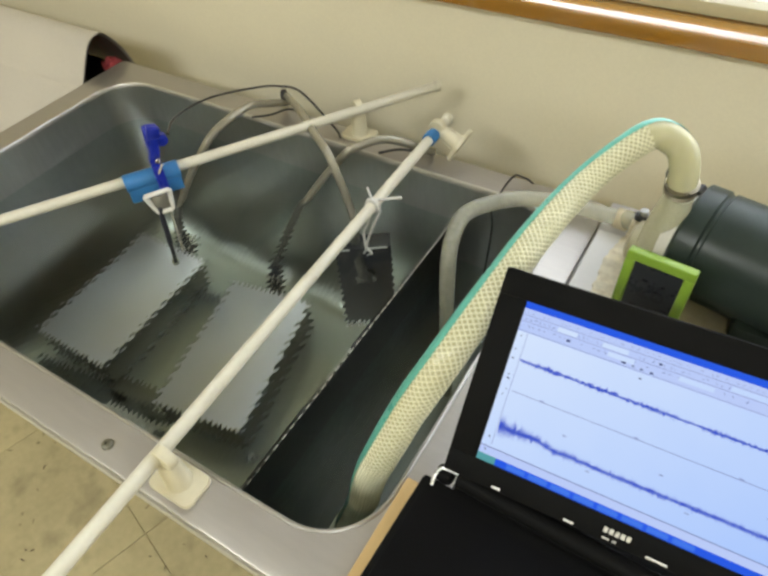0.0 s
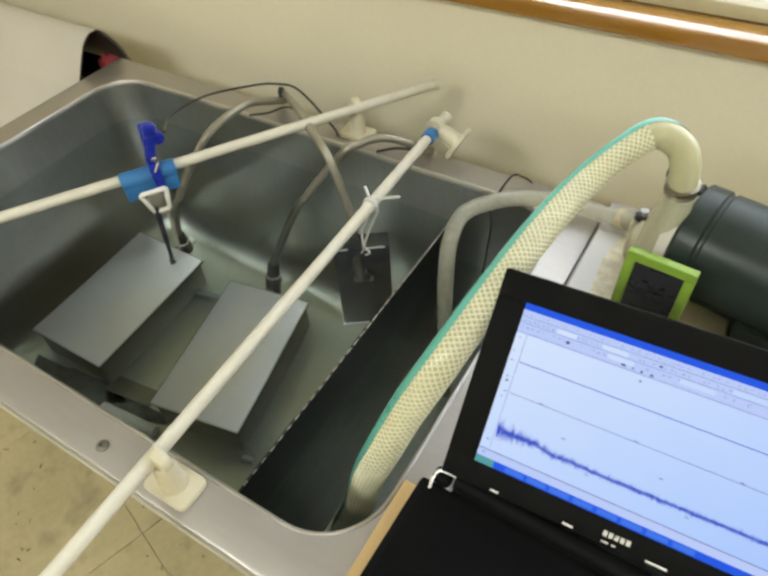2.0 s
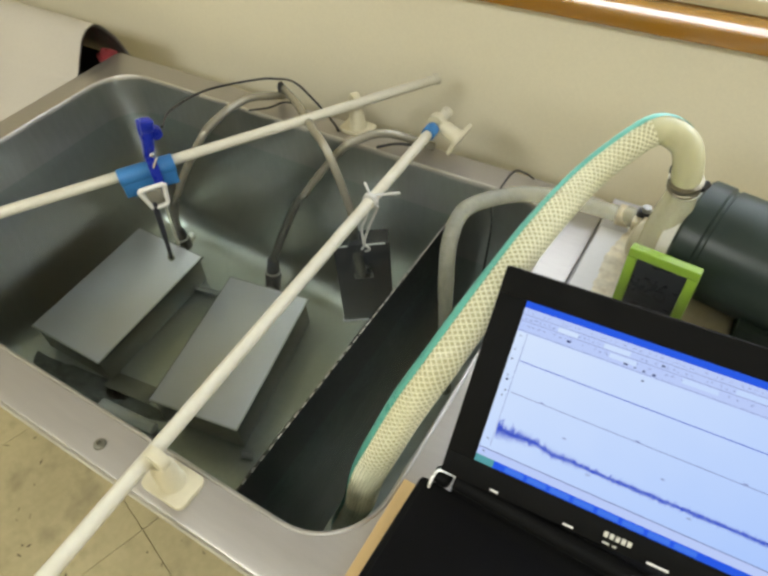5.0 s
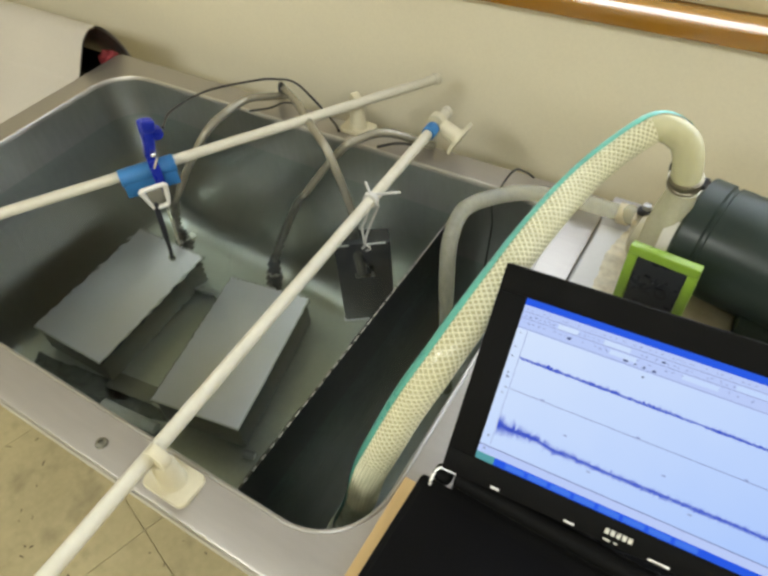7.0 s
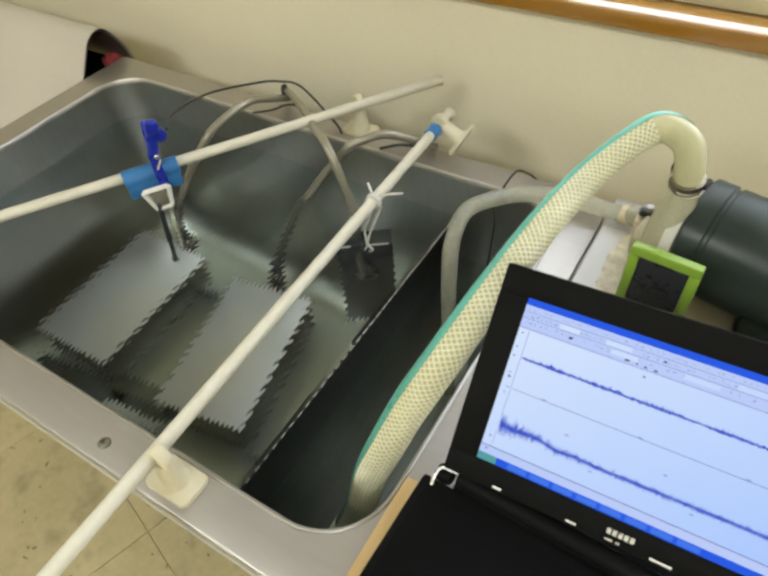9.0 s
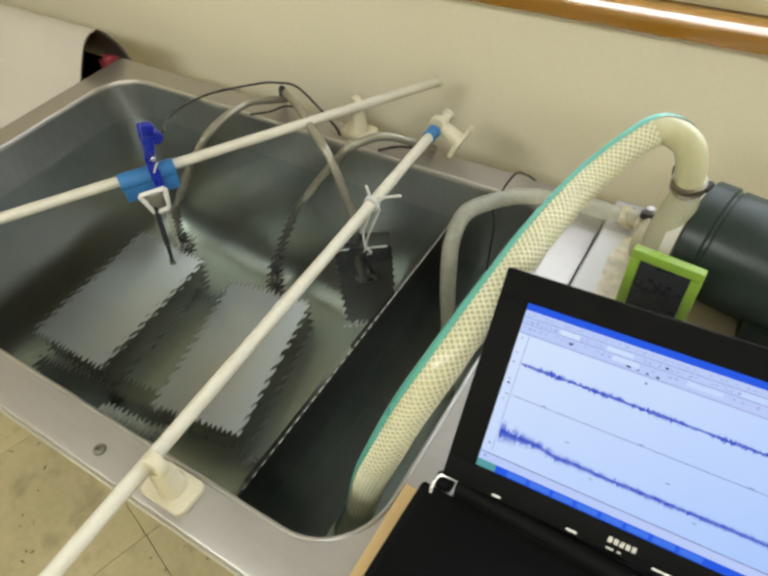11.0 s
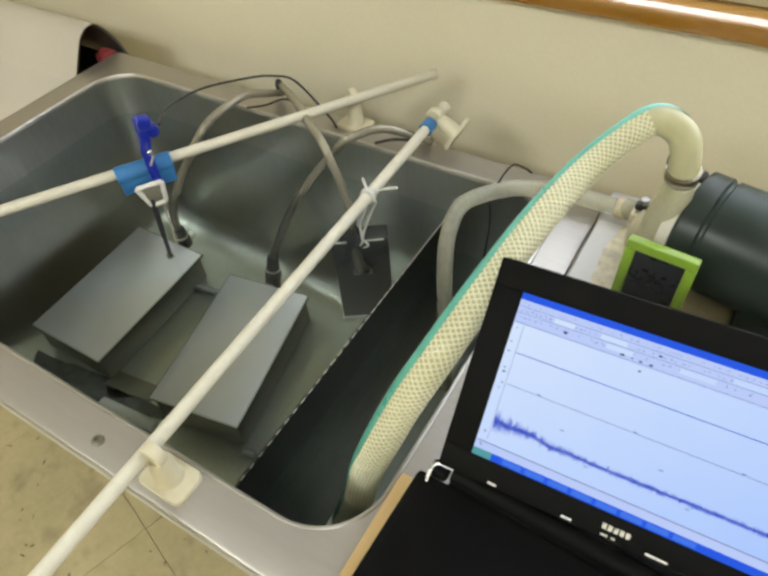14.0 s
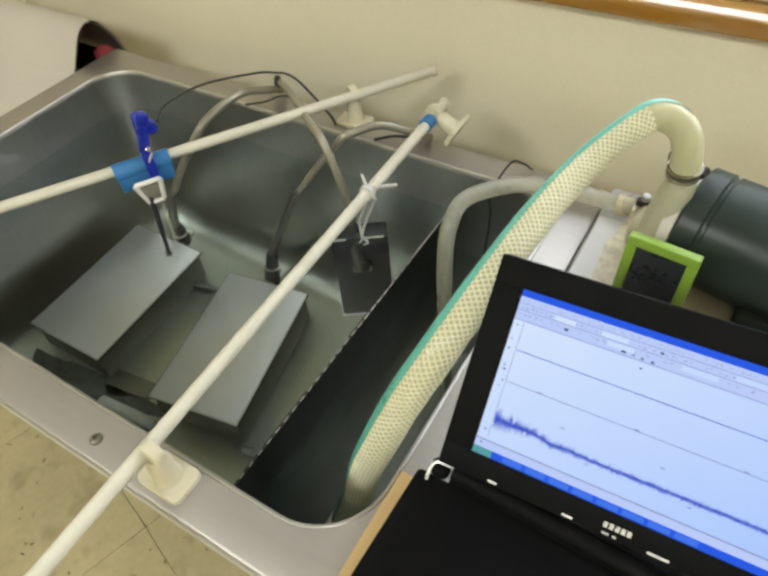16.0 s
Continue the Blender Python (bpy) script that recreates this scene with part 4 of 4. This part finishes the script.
def conduit(label, points, r=0.0062, dark=0.0):
    """Armoured conduit, finely ringed, through a few bends; an added dark skin paints underwater dimness on its lower
    share.
    """
    path = smooth_path(points, 80)
    c = tagged(part("conduit", tube(path, r, 12, radii=lambda f: r * (1 + 0.006 * math.sin(f * len(path) * 1.1))), M_GREY_CABLE), label, "cable", "conduits")
    if dark:
        low = path[:int(len(path) * dark):4]
        part("sleeve", tube(low, 0, 14, radii=lambda f: r * (1.28 if f < 0.55 else 1.28 - 0.20 * (f - 0.55) / 0.45)), M_UNDERWATER_DARK, c, "added dark skin for the dimness under water")


def connector(p, q):
    """Dark sleeve with a bright nut round a conduit's lower end."""
    t = thing("conduit_connector", axis(p, q), "dark rubber conduit connector with a bright ring", "connector", "conduit connectors")
    part("boot", lathe([(0.0145, 0.0), (0.0145, 0.050), (0.0120, 0.054), (0.0110, 0.088), (0.0075, 0.096)], None, 18), M_BLACK_PLATE, t)
    part("nut", lathe([(0.0138, 0.050), (0.0146, 0.051), (0.0146, 0.054), (0.0118, 0.055)], None, 12), M_BODY, t, "bright steel nut")


def wire(name, label, points, r):
    tagged(part(name, tube(smooth_path(points, 16), r, 8), M_DARK_CABLE), label, "cable")


def cables():
    """Conduits and wires from the boxes over the back rim."""
    over = "grey armoured conduit from a transducer box over the back rim"
    conduit(over, [(-0.849, 0.540, 0.415), (-0.833, 0.531, 0.50), (-0.765, 0.496, 0.67), (-0.720, 0.484, 0.777), (-0.662, 0.507, 0.875), (-0.650, 0.541, 0.90), (-0.642, 0.600, 0.905), (-0.641, 0.648, 0.885), (-0.650, 0.695, 0.8585)], dark=0.34)
    conduit(over, [(-0.632, 0.544, 0.415), (-0.632, 0.564, 0.48), (-0.569, 0.578, 0.70), (-0.537, 0.578, 0.777), (-0.461, 0.586, 0.88), (-0.442, 0.604, 0.893), (-0.414, 0.637, 0.892), (-0.364, 0.682, 0.858)], dark=0.41)
    conduit("grey armoured conduit running to the hanging black box",
            [(-0.406, 0.530, 0.665), (-0.429, 0.550, 0.74), (-0.430, 0.554, 0.80), (-0.464, 0.561, 0.89), (-0.506, 0.587, 0.90), (-0.582, 0.646, 0.89), (-0.648, 0.694, 0.872)], dark=0.24)
    connector((-0.849, 0.545, 0.40), (-0.833, 0.531, 0.50))
    connector((-0.632, 0.548, 0.40), (-0.632, 0.564, 0.48))
    wire("probe_wire", "thin black wire from the blue clip over the back rim",
         [(-0.632, 0.438, 0.955), (-0.673, 0.490, 0.94), (-0.722, 0.599, 0.90), (-0.697, 0.681, 0.882), (-0.663, 0.696, 0.885), (-0.610, 0.688, 0.892), (-0.537, 0.669, 0.860), (-0.517, 0.658, 0.852)], 0.0018)
    wire("level_wire", "thin black wire bent over the back rim",
         [(-0.250, 0.610, 0.60), (-0.236, 0.611, 0.80), (-0.237, 0.611, 0.852), (-0.224, 0.636, 0.89), (-0.218, 0.669, 0.87), (-0.210, 0.686, 0.8515)], 0.0014)
    # Two short thin black tubes below the conduits.
    wire("thin_dark_tube", "short thin black tube under the conduits on the back rim",
         [(-0.6813, 0.6394, 0.8530), (-0.6509, 0.6553, 0.8580), (-0.6259, 0.6672, 0.8680), (-0.6049, 0.6701, 0.8660), (-0.5834, 0.6692, 0.8530)], 0.0018)
    wire("thin_dark_tube", "short thin black tube under the conduit beside the rod",
         [(-0.4415, 0.6482, 0.8530), (-0.4169, 0.6641, 0.8570), (-0.3899, 0.6752, 0.8560), (-0.3682, 0.6897, 0.8530)], 0.0022)
    bundle = thing("cable_tie", pose(-0.652, 0.694, 0.872), "black tie round the conduits on the back rim", "cable tie")
    part("strap", lathe([(0.009, -0.003), (0.0105, -0.002), (0.0105, 0.002), (0.009, 0.003)], pose(0, 0, 0, 0, 80, 20), 16), M_DARK_CABLE, bundle)


cables()


def hanging_box():
    t = thing("hanging_box", pose(-0.411, 0.5435, 0.48, 0, 0, 35), "narrow black box hung upright in the water", "transducer")
    part("case", box(-0.0425, 0.0425, 0.0, 0.032, 0, 0.262, 0.003), M_BLACK_PLATE, t)
    part("lid_edge", box(-0.044, 0.044, -0.001, 0.033, -0.003, 0.003, 0.001), M_BOX, t, "bright steel lower edge")
    for x0, x1 in ((-0.043, -0.020), (0.006, 0.036)):
        part("hook_bar", rod((x0, -0.002, 0.263), (x1, -0.002, 0.263), 0.0018, 8), M_WIRE, t, "pale wire hook bar")
    part("fitting", lathe([(0.012, 0), (0.012, 0.004), (0.008, 0.005), (0.008, 0.018)], pose(0.002, 0, 0.185, 90), 16), M_CHROME, t, "bright cable fitting")
    part("rating_plate", box(-0.016, 0.014, -0.0012, 0.001, 0.150, 0.166), M_BODY, t)
    w = thing("hanger_wire", pose(0, 0, 0), "pale wire tied round the rod holding the black box", "wire", "hanger wires")
    part("strand", tube(smooth_path([(-0.3588, 0.504, 0.884), (-0.385, 0.525, 0.83), (-0.4, 0.5344, 0.8), (-0.3958, 0.53, 0.77), (-0.4045, 0.5350, 0.743)], 8), 0.0017, 6), M_WIRE, w)
    part("strand", tube(smooth_path([(-0.3504, 0.5084, 0.88), (-0.3718, 0.5121, 0.83), (-0.3863, 0.5193, 0.79), (-0.381, 0.5227, 0.777), (-0.397, 0.5340, 0.743)], 8), 0.0017, 6), M_WIRE, w)
    part("knot", lathe([(0.0076, -0.004), (0.0105, -0.003), (0.0105, 0.003), (0.0076, 0.004)], axis((-0.3558, 0.500, 0.8931), (-0.3626, 0.65, 0.8904)), 16), M_WIRE, w)
    part("tail", rod((-0.357, 0.503, 0.899), (-0.322, 0.5168, 0.906), 0.0018, 8), M_WIRE, w)
    part("tail", rod((-0.356, 0.500, 0.901), (-0.3672, 0.5074, 0.913), 0.0018, 8), M_WIRE, w)


hanging_box()


def probe_clip():
    """Blue spring clip and pale bracket that hold a probe on a sleeved rod."""
    at = Vector((-0.6513, 0.4048, 0.9015))
    d = Vector((0.5165, 0.806, -0.001)).normalized()
    sl = thing("rod_sleeve", pose(0, 0, 0), "light blue rubber sleeve wrapped round the rod", "sleeve")
    part("wrap", lathe([(0.0075, 0), (0.0118, 0.0), (0.0122, 0.001), (0.0122, 0.073), (0.0118, 0.074), (0.0075, 0.074)], axis(at - d * 0.037, at), 24), M_BLUE_SLEEVE, sl)
    yaw = math.degrees(math.atan2(d.y, d.x))
    flap = part("flap", box(-0.036, 0.036, -0.0105, -0.0075, -0.027, 0.004, 0.0012), M_BLUE_SLEEVE, sl)
    flap.matrix_local = Matrix.Translation(at) @ pose(0, 0, 0, 0, 0, yaw)
    t = thing("spring_clip", Matrix.Translation(at + d * 0.010) @ pose(0, 0, 0, 0, 0, yaw), "royal blue plastic spring clip gripping the rod sleeve", "clip")
    part("jaw", box(-0.0065, 0.0065, -0.0185, -0.0125, -0.030, 0.018, 0.002), M_BLUE_CLIP, t)
    part("jaw", box(-0.0065, 0.0065, 0.0125, 0.018, -0.020, 0.018, 0.002), M_BLUE_CLIP, t)
    part("bridge", box(-0.006, 0.006, -0.016, 0.016, 0.014, 0.022, 0.002), M_BLUE_CLIP, t)
    part("grip", box(-0.0075, 0.0065, -0.006, 0.006, 0.0, 0.058, 0.003), M_BLUE_CLIP, t).matrix_local = pose(0, 0, 0.016, 0, 13, 0)
    part("thumb_knob", lathe([(0.004, -0.006), (0.0085, -0.005), (0.0085, 0.005), (0.004, 0.006)], pose(0.010, 0.002, 0.036, 90), 16), M_BLUE_CLIP, t).matrix_local = pose(0, 0, 0.016, 0, 13, 0)
    part("lever", box(-0.0055, 0.0060, -0.004, 0.004, 0.004, 0.050, 0.003), M_BLUE_CLIP, t).matrix_local = pose(0.001, 0.010, 0.014, -16, 5, 0)
    part("finger_pad", box(-0.009, 0.008, -0.0035, 0.0035, 0.044, 0.060, 0.003), M_BLUE_CLIP, t).matrix_local = pose(0, -0.002, 0.016, 6, 13, 0)
    part("spring_coil", lathe([(0.0026, -0.008), (0.0036, -0.007), (0.0030, -0.004), (0.0036, 0.0), (0.0030, 0.004), (0.0036, 0.007), (0.0026, 0.008)], pose(0.004, -0.006, 0.027, 90), 14), M_CHROME, t, "bright spring coil")
    part("spring", rod((-0.001, -0.0195, 0.012), (0.008, -0.0195, 0.026), 0.0016, 8), M_CHROME, t, "bright spring wire")
    b = thing("probe_bracket", Matrix.Translation(at) @ pose(0, 0, 0, 0, 0, yaw), "ivory plastic bracket holding a dark probe in the water", "bracket")
    pts = [(-0.0195, -0.014), (0.0145, -0.014), (0.010, -0.046), (-0.009, -0.046)]
    for (xa, za), (xb, zb) in zip(pts, pts[1:] + pts[:1]):
        part("bar", rod((xa, -0.021, za), (xb, -0.021, zb), 0.0036, 10), M_WHITE, b)
    part("plate", box(-0.012, 0.009, -0.0235, -0.0195, -0.041, -0.018, 0.001), M_GREY_CABLE, b)
    part("probe", lathe([(0.002, -0.150), (0.0030, -0.146), (0.0030, -0.105), (0.0040, -0.103), (0.0040, -0.038), (0.003, -0.036)], pose(-0.004, -0.021, 0, 0, 4, 0), 14), M_BLACK_PLATE, b, "dark probe rod")
    part("guard", rod((0.006, -0.021, -0.043), (0.002, -0.021, -0.125), 0.0018, 10), M_CLEAR, b)
    part("tip", lathe([(0.005, -0.002), (0.005, 0.006)], pose(-0.0145, -0.021, -0.153), 12), M_CHROME, b)


probe_clip()

# sheets and stains beside the pump
sheet = tagged(part("sheet", box(-0.0992, -0.042, 0.515, 0.636, RIM, RIM + 0.0012), M_PAPER, smooth=False), "white sheet lying beside the pump", "sheet")


def felt_pad():
    bm = bmesh.new()
    rng = random.Random(5)
    line = smooth_path([(-0.0635, 0.6531, 0), (-0.0697, 0.6253, 0), (-0.0757, 0.5965, 0), (-0.0765, 0.5788, 0), (-0.0748, 0.5557, 0), (-0.0741, 0.5329, 0), (-0.0739, 0.5157, 0)], 5)
    edge = [(p.x + rng.uniform(-0.0012, 0.0012), p.y) for p in reversed(line)]
    lo = [bm.verts.new((x, y, RIM)) for x, y in edge] + [bm.verts.new((0.16, 0.6531, RIM)), bm.verts.new((0.16, 0.5157, RIM))]
    hi = [bm.verts.new((v.co.x, v.co.y, RIM + 0.004)) for v in lo]
    bm.faces.new(hi)
    for k in range(len(lo)):
        j = (k + 1) % len(lo)
        bm.faces.new((lo[k], lo[j], hi[j], hi[k]))
    tagged(part("felt_pad", bm, M_TORN, smooth=False), "torn stained beige felt pad under the pump", "pad")


felt_pad()
floor_tiles()


def floor_scuffs():
    """Small dark scraps and scuffs lying on the tiles."""
    rng = random.Random(31)
    bm = bmesh.new()
    for k in range(46):
        x, y, a, w, h = rng.uniform(-1.35, -0.60), rng.uniform(-0.15, 0.30), rng.uniform(0, 3.1), rng.uniform(0.002, 0.009), rng.uniform(0.0008, 0.0025)
        c, d = Vector((math.cos(a), math.sin(a), 0)), Vector((-math.sin(a), math.cos(a), 0))
        ring = [Vector((x, y, 0.0004)) + c * (w * math.cos(b) * rng.uniform(0.6, 1.2)) + d * (h * math.sin(b) * rng.uniform(0.6, 1.3)) for b in (radians(45 * j) for j in range(8))]
        bm.faces.new([bm.verts.new(p) for p in ring])
    tagged(part("floor_scuffs", bm, M_SCUFF, smooth=False), "small dark scuffs and crumbs on the floor", "dirt", kind="stuff")


floor_scuffs()


def level(points, t):
    """Straight lines through (time, value) points."""
    for (a, va), (b, vb) in zip(points, points[1:]):
        if t <= b:
            return va + (vb - va) * max(0, t - a) / (b - a)
    return points[-1][1]


RIPPLE = ((0, 1.0), (0.4, 0.9), (0.8, 0.75), (1.0, 0.6), (1.25, 0.36), (1.6, 0.06), (1.8, 0.0), (6.2, 0.0), (6.6, 0.16), (7.0, 0.45), (7.5, 0.75), (8.0, 0.95), (8.5, 1.0), (11.4, 1.0), (11.7, 0.8), (11.9, 0.6), (12.1, 0.55), (12.35, 0.36), (12.7, 0.1), (12.9, 0.0), (16, 0.0))
BURST = ((0, 1.0), (0.5, 0.9), (0.7, 0.1), (1.0, 0.0), (5.6, 0.0), (6.1, 0.8), (7.5, 0.85), (9.2, 0.9), (11.2, 1.2), (11.6, 1.2), (11.8, 0.2), (12.0, 0.0), (16, 0.0))


def motions():
    rng = random.Random(11)
    rows = []
    for k in range(81):
        t = k * 0.2
        a = level(RIPPLE, t)
        j = 0.004 if a > 0.02 else 0.0
        rows.append((t, pose(rng.uniform(-j, j), rng.uniform(-j, j), WATER + 0.0021 * a)))
    walk(WATER_OB, rows)
    burst, spectrum = laptop_parts
    rows, srows = [], []
    for k in range(81):
        t = k * 0.2
        a = min(1, level(BURST, t) / 1.2)
        rows.append((t, pose(rng.uniform(-0.0006, 0.0006), 0.0923, 0.0008, 76 * (1 - a) + 0.01)))
        srows.append((t, pose(rng.uniform(-0.0003, 0.0003), 0.0012 * a + rng.uniform(-0.0002, 0.0002), 0.0007)))
    walk(burst, rows)
    walk(spectrum, srows)


motions()
